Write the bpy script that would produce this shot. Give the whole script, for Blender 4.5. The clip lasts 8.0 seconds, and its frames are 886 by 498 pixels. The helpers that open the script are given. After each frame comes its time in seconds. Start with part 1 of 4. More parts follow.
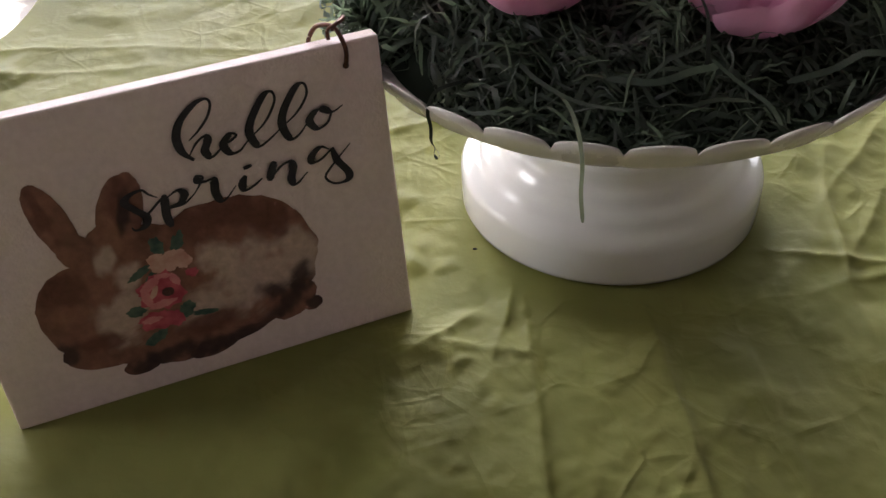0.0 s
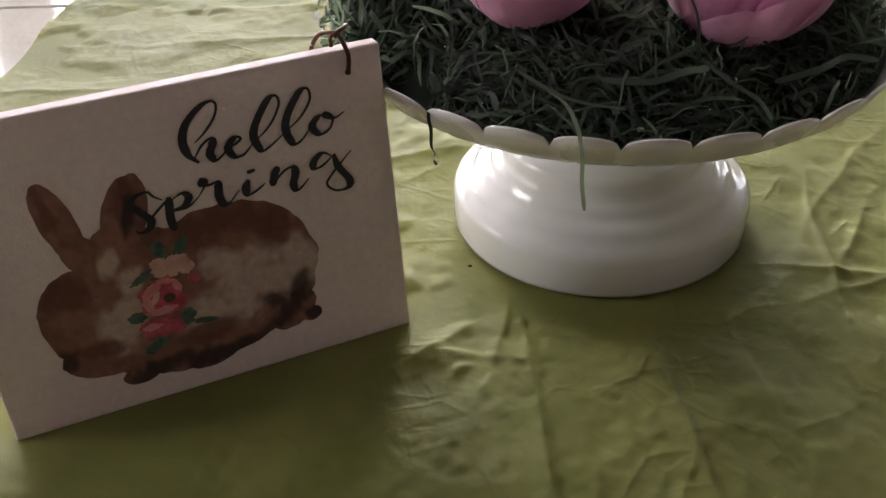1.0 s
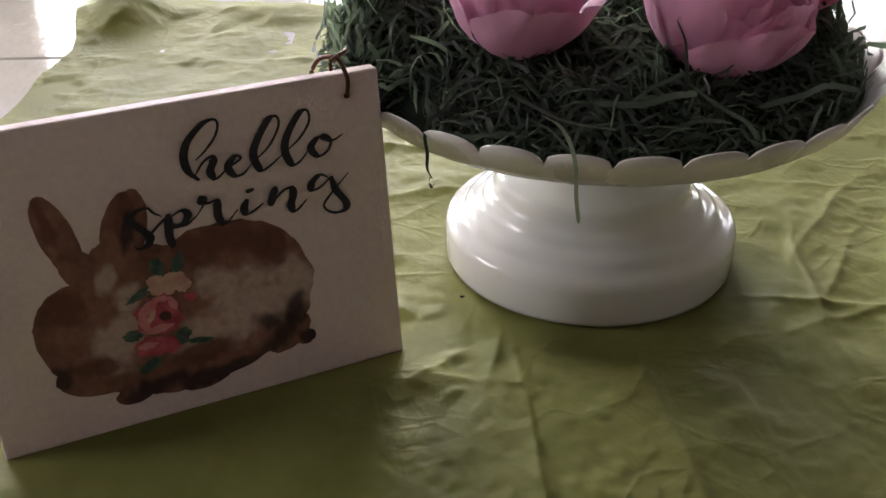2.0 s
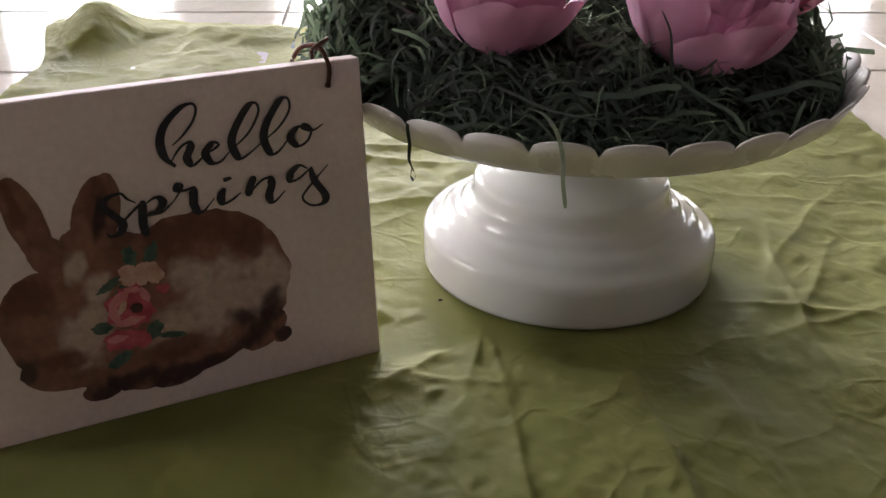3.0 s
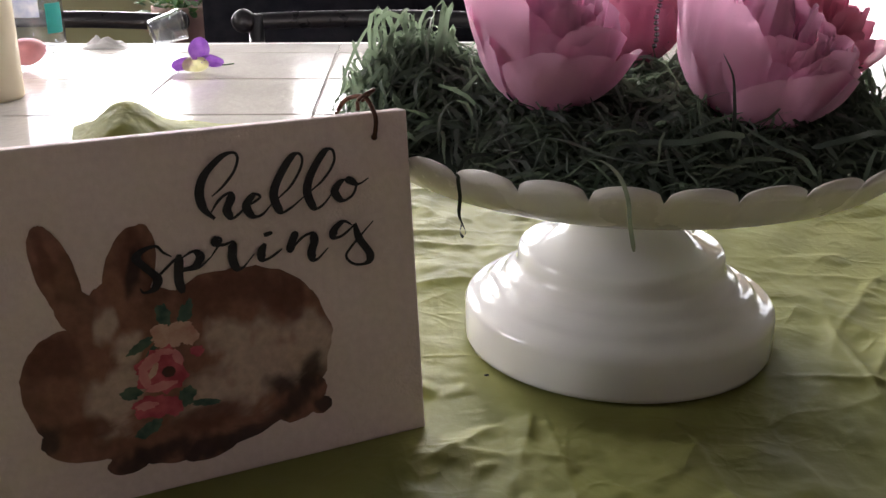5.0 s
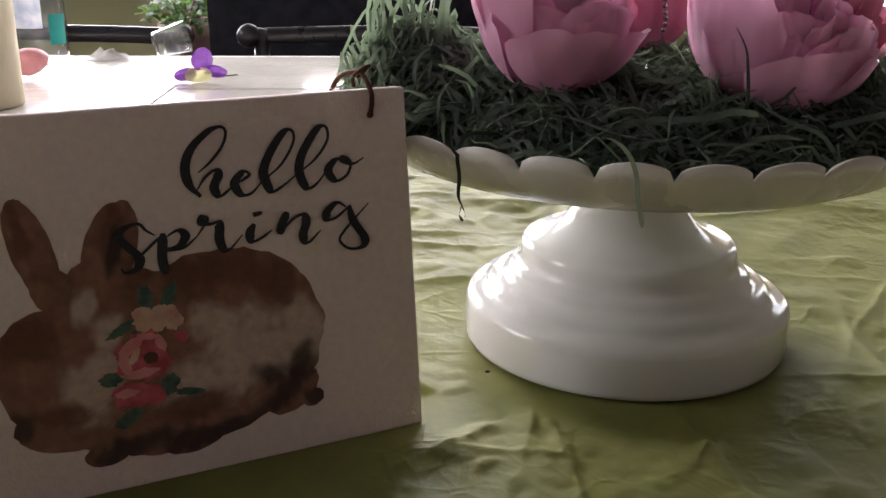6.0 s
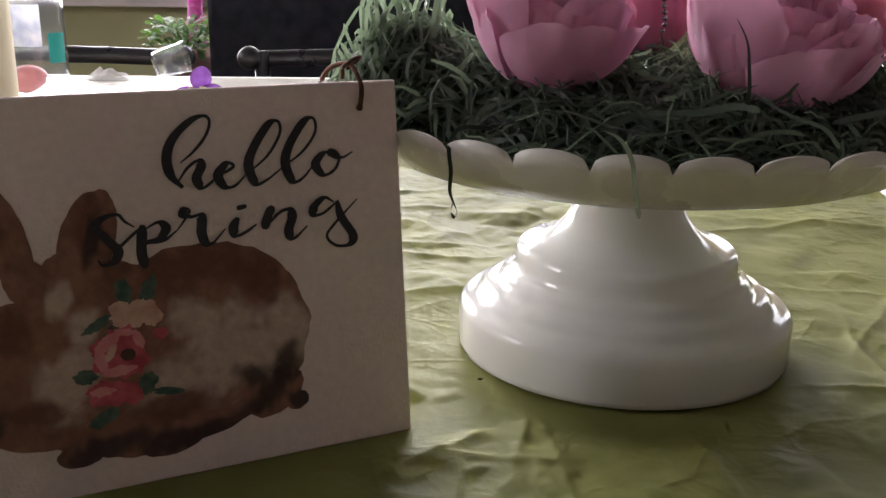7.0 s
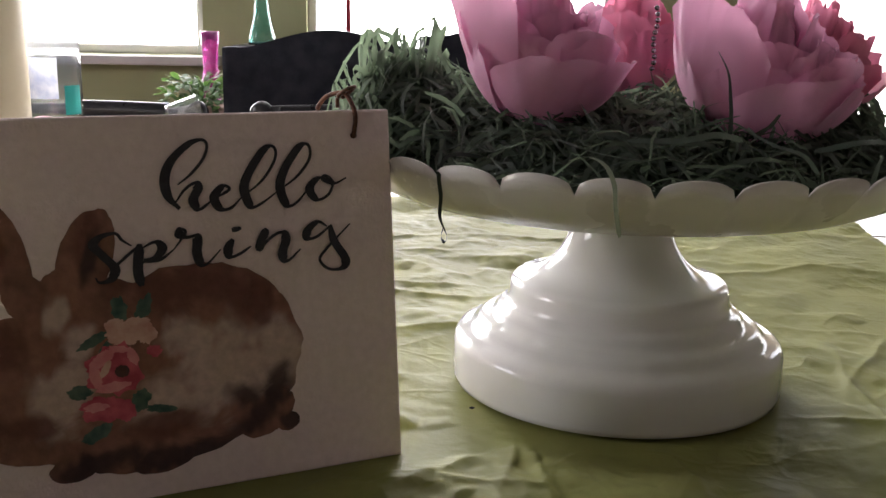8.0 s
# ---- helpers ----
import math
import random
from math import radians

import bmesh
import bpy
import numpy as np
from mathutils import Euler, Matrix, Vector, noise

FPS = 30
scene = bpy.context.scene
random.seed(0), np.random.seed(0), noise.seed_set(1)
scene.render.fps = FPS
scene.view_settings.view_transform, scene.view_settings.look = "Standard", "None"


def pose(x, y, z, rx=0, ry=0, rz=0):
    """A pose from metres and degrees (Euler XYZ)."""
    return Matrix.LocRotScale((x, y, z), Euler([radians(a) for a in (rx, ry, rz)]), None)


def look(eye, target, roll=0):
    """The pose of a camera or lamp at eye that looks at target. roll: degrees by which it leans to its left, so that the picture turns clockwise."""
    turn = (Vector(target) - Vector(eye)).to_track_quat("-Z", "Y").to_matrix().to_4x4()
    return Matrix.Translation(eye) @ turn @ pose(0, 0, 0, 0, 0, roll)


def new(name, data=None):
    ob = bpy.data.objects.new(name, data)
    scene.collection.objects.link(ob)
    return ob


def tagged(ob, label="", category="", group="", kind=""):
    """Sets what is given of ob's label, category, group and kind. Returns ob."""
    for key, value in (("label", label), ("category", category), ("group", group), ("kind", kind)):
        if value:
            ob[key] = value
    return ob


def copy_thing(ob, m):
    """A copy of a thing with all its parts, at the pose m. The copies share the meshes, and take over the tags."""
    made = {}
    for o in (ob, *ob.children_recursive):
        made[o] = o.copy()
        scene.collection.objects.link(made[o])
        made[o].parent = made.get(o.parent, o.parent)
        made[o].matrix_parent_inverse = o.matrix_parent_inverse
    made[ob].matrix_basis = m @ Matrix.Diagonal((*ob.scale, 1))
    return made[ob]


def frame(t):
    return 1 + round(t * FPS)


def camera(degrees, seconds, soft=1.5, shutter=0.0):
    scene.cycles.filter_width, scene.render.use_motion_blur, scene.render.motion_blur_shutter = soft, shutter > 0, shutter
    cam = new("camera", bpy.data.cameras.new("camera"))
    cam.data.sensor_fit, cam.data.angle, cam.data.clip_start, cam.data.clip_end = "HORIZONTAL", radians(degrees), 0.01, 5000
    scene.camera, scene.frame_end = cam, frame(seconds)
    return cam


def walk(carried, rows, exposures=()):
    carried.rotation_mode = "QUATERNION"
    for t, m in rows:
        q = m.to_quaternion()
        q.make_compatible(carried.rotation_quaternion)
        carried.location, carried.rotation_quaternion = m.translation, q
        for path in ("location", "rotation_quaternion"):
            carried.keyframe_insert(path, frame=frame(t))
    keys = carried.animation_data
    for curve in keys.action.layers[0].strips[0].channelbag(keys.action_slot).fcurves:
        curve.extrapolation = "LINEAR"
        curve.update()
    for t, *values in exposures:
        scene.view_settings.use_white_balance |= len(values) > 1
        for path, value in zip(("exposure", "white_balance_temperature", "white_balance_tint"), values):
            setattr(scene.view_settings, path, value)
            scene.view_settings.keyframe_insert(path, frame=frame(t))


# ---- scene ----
cam = camera(48.0, 8.0)
PATH = [
    (0, (0.03593, -0.34384, 0.32402), (-0.00818, 0.42187, -0.31765), -2.87),
    (0.5, (0.02669, -0.36202, 0.31966), (0.00555, 0.42919, -0.29153), -2.42),
    (1, (0.02382, -0.36971, 0.30094), (0.00909, 0.44871, -0.27350), -2.04),
    (1.5, (0.01791, -0.37423, 0.29335), (0.00999, 0.47045, -0.24186), -1.52),
    (2, (0.01709, -0.38845, 0.28334), (0.02408, 0.47339, -0.22378), -0.87),
    (3.5, (0.00259, -0.39230, 0.24866), (0.05366, 0.50568, -0.18839), 1.06),
    (4, (-0.00457, -0.39066, 0.24070), (0.04268, 0.52427, -0.16014), 1.00),
    (4.5, (-0.00703, -0.38634, 0.23240), (0.03152, 0.54252, -0.13603), 0.27),
    (6, (-0.00202, -0.36836, 0.20007), (0.02509, 0.57846, -0.12052), 0.25),
    (6.5, (-0.00444, -0.36311, 0.19065), (0.02198, 0.58768, -0.11808), 0.43),
    (7, (0.00236, -0.36028, 0.18402), (0.02790, 0.59641, -0.10597), 0.73),
    (7.5, (0.00476, -0.36655, 0.17998), (0.02662, 0.59930, -0.07820), 1.01),
    (8, (0.01079, -0.37211, 0.17282), (0.02305, 0.60095, -0.05739), 1.00),
]
walk(cam, [(t, look(eye, target, roll)) for t, eye, target, roll in PATH],
     [(0, 0.22), (1, 0.12), (2, 0.0), (4.5, -0.03), (8, 0.04)])

# ---------------------------------------------------------------- world and light
world = bpy.data.worlds.new("world")
scene.world = world
world.use_nodes = True
wn = world.node_tree.nodes
sky = wn.new("ShaderNodeTexSky")
sky.sky_type = "NISHITA"
sky.sun_disc = False
sky.sun_elevation, sky.sun_rotation = radians(38), radians(-25)
world.node_tree.links.new(sky.outputs[0], wn["Background"].inputs[0])
wn["Background"].inputs[1].default_value = 0.12


def window_light(name, w, h, at, target, watts, colour=(1.0, 0.955, 0.985)):
    """The daylight in a window's opening."""
    data = bpy.data.lights.new(name, "AREA")
    data.shape, data.size, data.size_y, data.energy, data.color = "RECTANGLE", w, h, watts, colour
    ob = new(name, data)
    ob.matrix_world = look(at, target)
    return ob


WALL_Y = 2.4          # back wall, inner face
FLOOR_Z = -0.75
CEIL_Z = 1.70
WIN = {"window_1": (-2.20, -0.616, 0.052, 1.35), "window_2": (-0.335, 0.50, 0.052, 1.35)}
DOOR = (0.95, 2.25, FLOOR_Z, 1.32)
WEST = (-0.40, 0.50, 0.50, 1.35)      # window in the west wall: y from, to; z from, to
RX0, RX1, RY0 = -2.6, 2.6, -2.8
window_light("daylight_window_1", 1.58, 1.30, (-1.408, WALL_Y + 0.13, 0.70), (-1.408, 0, 0.45), 110)
window_light("daylight_window_2", 0.83, 1.30, (0.083, WALL_Y + 0.13, 0.70), (0.083, 0, 0.45), 45)
window_light("daylight_door", 1.30, 2.07, (1.60, WALL_Y + 0.13, 0.285), (1.60, 0, 0.2), 26)
window_light("daylight_west", 0.90, 0.85, (RX0 - 0.13, 0.05, 0.925), (0, 0.05, 0.6), 20)

# ---------------------------------------------------------------- materials


def mat(name, base, rough=0.5, metal=0.0, base2=None, scale=40.0, bump=0.0, bump_scale=200.0, detail=6.0,
        coat=0.0, trans=0.0, sheen=0.0, stretch=(1, 1, 1), island=0.0, lo=0.35, hi=0.65, spec=0.5, alpha=1.0, obj_random=0.0):
    """A surface with a mottled colour, fine relief and uneven gloss."""
    m = bpy.data.materials.new(name)
    m.use_nodes = True
    nt, nodes = m.node_tree, m.node_tree.nodes
    b = nodes["Principled BSDF"]
    b.inputs["Metallic"].default_value = metal
    b.inputs["Coat Weight"].default_value = coat
    b.inputs["Coat Roughness"].default_value = 0.035
    b.inputs["Transmission Weight"].default_value = trans
    b.inputs["Sheen Weight"].default_value = sheen
    b.inputs["Specular IOR Level"].default_value = spec
    b.inputs["Alpha"].default_value = alpha
    co = nodes.new("ShaderNodeTexCoord")
    mp = nodes.new("ShaderNodeMapping")
    mp.inputs["Scale"].default_value = stretch
    nt.links.new(co.outputs["Object"], mp.inputs[0])
    no = nodes.new("ShaderNodeTexNoise")
    no.inputs["Scale"].default_value, no.inputs["Detail"].default_value = scale, detail
    nt.links.new(mp.outputs[0], no.inputs["Vector"])
    ramp = nodes.new("ShaderNodeValToRGB")
    ramp.color_ramp.elements[0].position, ramp.color_ramp.elements[1].position = lo, hi
    ramp.color_ramp.elements[0].color = (*(base2 or [c * 0.8 for c in base]), 1)
    ramp.color_ramp.elements[1].color = (*base, 1)
    nt.links.new(no.outputs["Fac"], ramp.inputs[0])
    colour = ramp.outputs[0]
    if island or obj_random:
        geo = nodes.new("ShaderNodeNewGeometry" if island else "ShaderNodeObjectInfo")
        mr = nodes.new("ShaderNodeMapRange")
        k = island or obj_random
        mr.inputs["To Min"].default_value, mr.inputs["To Max"].default_value = 1 - k, 1 + k
        nt.links.new(geo.outputs["Random Per Island" if island else "Random"], mr.inputs[0])
        hs = nodes.new("ShaderNodeHueSaturation")
        nt.links.new(mr.outputs[0], hs.inputs["Value"])
        nt.links.new(colour, hs.inputs["Color"])
        colour = hs.outputs[0]
    nt.links.new(colour, b.inputs["Base Color"])
    rr = nodes.new("ShaderNodeMapRange")
    rr.inputs["To Min"].default_value, rr.inputs["To Max"].default_value = rough * 0.85, min(1, rough * 1.15)
    nt.links.new(no.outputs["Fac"], rr.inputs[0])
    nt.links.new(rr.outputs[0], b.inputs["Roughness"])
    if bump:
        n2 = nodes.new("ShaderNodeTexNoise")
        n2.inputs["Scale"].default_value, n2.inputs["Detail"].default_value = bump_scale, 4
        nt.links.new(mp.outputs[0], n2.inputs["Vector"])
        bp = nodes.new("ShaderNodeBump")
        bp.inputs["Strength"].default_value, bp.inputs["Distance"].default_value = bump, 0.001
        nt.links.new(n2.outputs["Fac"], bp.inputs["Height"])
        nt.links.new(bp.outputs[0], b.inputs["Normal"])
    return m


def thin(m, amount, tint):
    """Lets some light through a thin sheet."""
    nt = m.node_tree
    b, out = nt.nodes["Principled BSDF"], nt.nodes["Material Output"]
    tr = nt.nodes.new("ShaderNodeBsdfTranslucent")
    tr.inputs["Color"].default_value = (*tint, 1)
    mix = nt.nodes.new("ShaderNodeMixShader")
    mix.inputs[0].default_value = amount
    nt.links.new(b.outputs[0], mix.inputs[1])
    nt.links.new(tr.outputs[0], mix.inputs[2])
    nt.links.new(mix.outputs[0], out.inputs[0])
    return m


M_TILE = mat("glazed_tile", (0.70, 0.67, 0.62), 0.10, base2=(0.62, 0.59, 0.54), scale=14, bump=0.55, bump_scale=85, obj_random=0.04, spec=0.65)
M_GROUT = mat("grout", (0.42, 0.39, 0.34), 0.85, bump=0.5, bump_scale=900)
M_TABLEWOOD = mat("table_wood", (0.30, 0.19, 0.10), 0.4, base2=(0.2, 0.12, 0.06), scale=12, stretch=(1, 8, 8))
def creased_paper():
    """Thin tissue, dyed unevenly, with fine sharp creases."""
    m = mat("tissue_paper", (0.325, 0.332, 0.112), 0.58, base2=(0.20, 0.212, 0.062), scale=13, spec=0.16, lo=0.3, hi=0.7)
    nt, nodes = m.node_tree, m.node_tree.nodes
    co = nodes.new("ShaderNodeTexCoord")
    warp = nodes.new("ShaderNodeTexNoise")
    warp.inputs["Scale"].default_value = 22
    nt.links.new(co.outputs["Object"], warp.inputs["Vector"])
    mix = nodes.new("ShaderNodeVectorMath")
    mix.operation, mix.inputs[1].default_value = "MULTIPLY_ADD", (0.012, 0.012, 0.0)
    nt.links.new(warp.outputs["Color"], mix.inputs[0])
    nt.links.new(co.outputs["Object"], mix.inputs[2])
    flat = nodes.new("ShaderNodeVectorMath")
    flat.operation, flat.inputs[1].default_value = "MULTIPLY", (1, 1, 0)
    nt.links.new(mix.outputs[0], flat.inputs[0])
    patchy = nodes.new("ShaderNodeTexNoise")
    patchy.inputs["Scale"].default_value = 12
    nt.links.new(co.outputs["Object"], patchy.inputs["Vector"])
    some = nodes.new("ShaderNodeMapRange")
    some.inputs["From Min"].default_value, some.inputs["From Max"].default_value = 0.40, 0.62
    nt.links.new(patchy.outputs["Fac"], some.inputs[0])
    last = None
    for scale, width, dist in ((24, 0.05, 0.0006), (57, 0.10, 0.0003), (120, 0.25, 0.0002)):
        v = nodes.new("ShaderNodeTexVoronoi")
        v.feature = "DISTANCE_TO_EDGE"
        v.inputs["Scale"].default_value = scale
        nt.links.new(flat.outputs[0], v.inputs["Vector"])
        ridge = nodes.new("ShaderNodeMapRange")
        ridge.inputs["From Max"].default_value = width
        ridge.inputs["To Min"].default_value, ridge.inputs["To Max"].default_value = 1.0, 0.0
        nt.links.new(v.outputs["Distance"], ridge.inputs[0])
        mm = nodes.new("ShaderNodeMath")
        mm.operation = "MULTIPLY"
        nt.links.new(ridge.outputs[0], mm.inputs[0])
        nt.links.new(some.outputs[0], mm.inputs[1])
        bp = nodes.new("ShaderNodeBump")
        bp.inputs["Strength"].default_value, bp.inputs["Distance"].default_value = 0.7, dist
        nt.links.new(mm.outputs[0], bp.inputs["Height"])
        if last:
            nt.links.new(last.outputs[0], bp.inputs["Normal"])
        last = bp
    fine = nodes.new("ShaderNodeTexNoise")
    fine.inputs["Scale"].default_value, fine.inputs["Detail"].default_value = 320, 5
    nt.links.new(co.outputs["Object"], fine.inputs["Vector"])
    bp = nodes.new("ShaderNodeBump")
    bp.inputs["Strength"].default_value, bp.inputs["Distance"].default_value = 0.4, 0.0005
    nt.links.new(fine.outputs["Fac"], bp.inputs["Height"])
    nt.links.new(last.outputs[0], bp.inputs["Normal"])
    nt.links.new(bp.outputs[0], nodes["Principled BSDF"].inputs["Normal"])
    return thin(m, 0.28, (0.56, 0.58, 0.22))


M_PAPER = creased_paper()
M_ENAMEL = mat("white_enamel", (0.77, 0.78, 0.78), 0.14, base2=(0.74, 0.75, 0.75), scale=30, coat=0.75, bump=0.03, bump_scale=45)
M_PLATE = mat("plate_enamel", (0.74, 0.72, 0.68), 0.28, base2=(0.58, 0.55, 0.50), scale=24, lo=0.25, hi=0.45, bump=0.12, bump_scale=160)
M_SIGN = mat("painted_board", (0.84, 0.725, 0.705), 0.75, base2=(0.78, 0.665, 0.645), scale=300, stretch=(1, 4, 1), bump=0.5, bump_scale=700)
M_INK = mat("black_ink", (0.012, 0.012, 0.018), 0.6, base2=(0.02, 0.02, 0.026), scale=400)
M_WIRE = mat("rusty_wire", (0.14, 0.06, 0.035), 0.45, metal=0.7, base2=(0.07, 0.035, 0.025), scale=600)
M_GRASS = thin(mat("green_shred", (0.030, 0.046, 0.034), 0.45, base2=(0.010, 0.020, 0.015), scale=60, island=0.75, bump=0.4, bump_scale=900), 0.36, (0.31, 0.41, 0.26))
M_PALESTRAND = thin(mat("pale_green_strand", (0.17, 0.20, 0.13), 0.5, base2=(0.10, 0.13, 0.08), scale=120), 0.3, (0.3, 0.36, 0.2))
M_DARKSTRAND = mat("dark_green_strand", (0.022, 0.040, 0.024), 0.5, base2=(0.012, 0.022, 0.014), scale=120)
# grass green darkened to near black: the shade deep in the heap, as colour
M_BEDSHADE = mat("shaded_shred", (0.012, 0.026, 0.013), 0.8, scale=120)
M_PINK = thin(mat("pink_petal", (0.85, 0.52, 0.70), 0.6, base2=(0.80, 0.44, 0.63), scale=38, bump=0.35, bump_scale=260, sheen=0.2, obj_random=0.12, stretch=(1, 1, 0.35)), 0.38, (0.9, 0.44, 0.63))
M_ROSE = thin(mat("deep_pink_petal", (0.84, 0.38, 0.52), 0.55, base2=(0.76, 0.28, 0.42), scale=45, bump=0.2, bump_scale=500, obj_random=0.10), 0.38, (0.88, 0.30, 0.45))
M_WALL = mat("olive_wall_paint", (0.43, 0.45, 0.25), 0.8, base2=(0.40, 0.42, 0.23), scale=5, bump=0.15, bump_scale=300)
# for the unseen walls: kept dark to limit the light bounced onto the table front
M_DIMWALL = mat("dim_bounce_wall", (0.22, 0.18, 0.165), 0.9, scale=5, bump=0.15, bump_scale=300)
M_TRIM = mat("white_trim", (0.78, 0.77, 0.74), 0.4, scale=8)
# dark tone chosen to hold back fill light from above
M_CEIL = mat("dim_bounce_ceiling", (0.20, 0.188, 0.182), 0.9, scale=6, bump=0.2, bump_scale=200)
M_FLOOR = mat("floor_tile", (0.16, 0.12, 0.09), 0.3, base2=(0.12, 0.09, 0.065), scale=6)
M_BLACK = mat("black_lacquer", (0.012, 0.012, 0.016), 0.28, base2=(0.02, 0.02, 0.024), scale=20, bump=0.1, bump_scale=120)
M_LEATHER = mat("dark_leather", (0.010, 0.011, 0.018), 0.75, spec=0.2, base2=(0.022, 0.022, 0.03), scale=30, bump=0.4, bump_scale=350)
M_METAL = mat("brushed_metal", (0.55, 0.54, 0.52), 0.35, metal=1.0, scale=60)
M_WAX = mat("cream_wax", (0.78, 0.70, 0.52), 0.5, base2=(0.72, 0.63, 0.45), scale=18, bump=0.1)
M_CLEAR = mat("clear_plastic", (0.95, 0.97, 1.0), 0.06, trans=1.0, scale=20)
M_LABEL = mat("teal_label", (0.02, 0.42, 0.38), 0.4, scale=30)
# mottled blue and white: highlights in the clear bottle, painted as colour
M_GLINT = mat("bottle_glints", (0.42, 0.48, 0.68), 0.3, base2=(0.85, 0.87, 0.95), scale=70, trans=0.6)
M_PURPLE = thin(mat("purple_petal", (0.17, 0.035, 0.36), 0.5, base2=(0.34, 0.17, 0.50), scale=80, bump=0.2), 0.18, (0.30, 0.10, 0.50))
M_YELLOW = thin(mat("pale_yellow_petal", (0.72, 0.68, 0.36), 0.5, base2=(0.8, 0.78, 0.6), scale=90), 0.3, (0.8, 0.8, 0.4))
M_PINKGLASS = mat("pink_glass", (0.88, 0.12, 0.62), 0.10, base2=(0.97, 0.62, 0.88), scale=70, trans=0.75, bump=0.8, bump_scale=120)
M_TEAL = mat("teal_glass", (0.72, 0.97, 0.96), 0.05, base2=(0.5, 0.92, 0.91), trans=1.0, scale=30)
M_RED = mat("red_wax", (0.55, 0.03, 0.05), 0.4, scale=30)
M_LEAF = thin(mat("houseplant_leaf", (0.045, 0.095, 0.035), 0.5, base2=(0.02, 0.05, 0.02), scale=60, island=0.4), 0.2, (0.15, 0.3, 0.06))
M_POT = mat("terracotta_pink", (0.42, 0.26, 0.22), 0.7, scale=30, bump=0.2)
M_CURTAIN = thin(mat("beige_curtain", (0.50, 0.40, 0.27), 0.9, base2=(0.42, 0.33, 0.22), scale=30, stretch=(4, 4, 1), bump=0.3, bump_scale=500), 0.35, (0.6, 0.48, 0.3))
M_EGG = mat("pink_shell", (0.75, 0.32, 0.36), 0.45, scale=60, bump=0.1)
M_NAPKIN = mat("white_napkin", (0.8, 0.8, 0.78), 0.9, scale=60, bump=0.3)
M_GLASS = mat("window_glass", (1, 1, 1), 0.02, trans=1.0)
M_BEAD = mat("silver_bead", (0.6, 0.6, 0.62), 0.2, metal=1.0, base2=(0.1, 0.1, 0.1), scale=900)

# ---------------------------------------------------------------- builders


def empty(name, m=None):
    ob = new(name)
    ob.empty_display_size = 0.01
    if m is not None:
        ob.matrix_world = m
    return ob


def part(name, bm, material, parent=None, label="", smooth=True, mats=None):
    """One mesh object from a bmesh."""
    me = bpy.data.meshes.new(name)
    bm.to_mesh(me)
    bm.free()
    for m in (mats or [material]):
        me.materials.append(m)
    if smooth:
        me.polygons.foreach_set("use_smooth", [True] * len(me.polygons))
    ob = new(name, me)
    if parent is not None:
        ob.parent = parent
    if label:
        ob["label"] = label
    return ob


def box(bm, x0, x1, y0, y1, z0, z1, bevel=0.0, m=None, seg=2):
    """A block, its edges rounded if bevel is given."""
    v = [bm.verts.new(p) for p in ((x0, y0, z0), (x1, y0, z0), (x1, y1, z0), (x0, y1, z0), (x0, y0, z1), (x1, y0, z1), (x1, y1, z1), (x0, y1, z1))]
    f = [bm.faces.new([v[i] for i in q]) for q in ((3, 2, 1, 0), (4, 5, 6, 7), (0, 1, 5, 4), (1, 2, 6, 5), (2, 3, 7, 6), (3, 0, 4, 7))]
    if bevel:
        edges = list({e for q in f for e in q.edges})
        r = bmesh.ops.bevel(bm, geom=edges, offset=bevel, segments=seg, affect="EDGES", profile=0.5)
        v = list({w for q in r["faces"] for w in q.verts} | {w for w in v if w.is_valid})
    if m is not None:
        bmesh.ops.transform(bm, matrix=m, verts=v)
    return bm


def lathe(bm, profile, n=64, at=(0, 0, 0), m=None):
    """A body turned about z from (radius, height) pairs."""
    rings = []
    for r, z in profile:
        if r < 1e-6:
            rings.append([bm.verts.new((at[0], at[1], at[2] + z))])
        else:
            rings.append([bm.verts.new((at[0] + r * math.cos(2 * math.pi * i / n), at[1] + r * math.sin(2 * math.pi * i / n), at[2] + z)) for i in range(n)])
    for a, b in zip(rings, rings[1:]):
        for i in range(n):
            j = (i + 1) % n
            if len(a) == 1 and len(b) > 1:
                bm.faces.new((a[0], b[j], b[i]))
            elif len(b) == 1 and len(a) > 1:
                bm.faces.new((a[i], a[j], b[0]))
            elif len(a) > 1:
                bm.faces.new((a[i], a[j], b[j], b[i]))
    if m is not None:
        bmesh.ops.transform(bm, matrix=m, verts=[v for r in rings for v in r])
    return bm


def smooth_curve(points, steps=8):
    """Points along a rounded line through the given ones."""
    p = [Vector(q) for q in points]
    p = [2 * p[0] - p[1]] + p + [2 * p[-1] - p[-2]]
    out = []
    for i in range(1, len(p) - 2):
        a, b, c, d = p[i - 1:i + 3]
        for k in range(steps):
            t = k / steps
            out.append(0.5 * (2 * b + (c - a) * t + (2 * a - 5 * b + 4 * c - d) * t * t + (3 * b - a - 3 * c + d) * t ** 3))
    return out + [p[-2]]


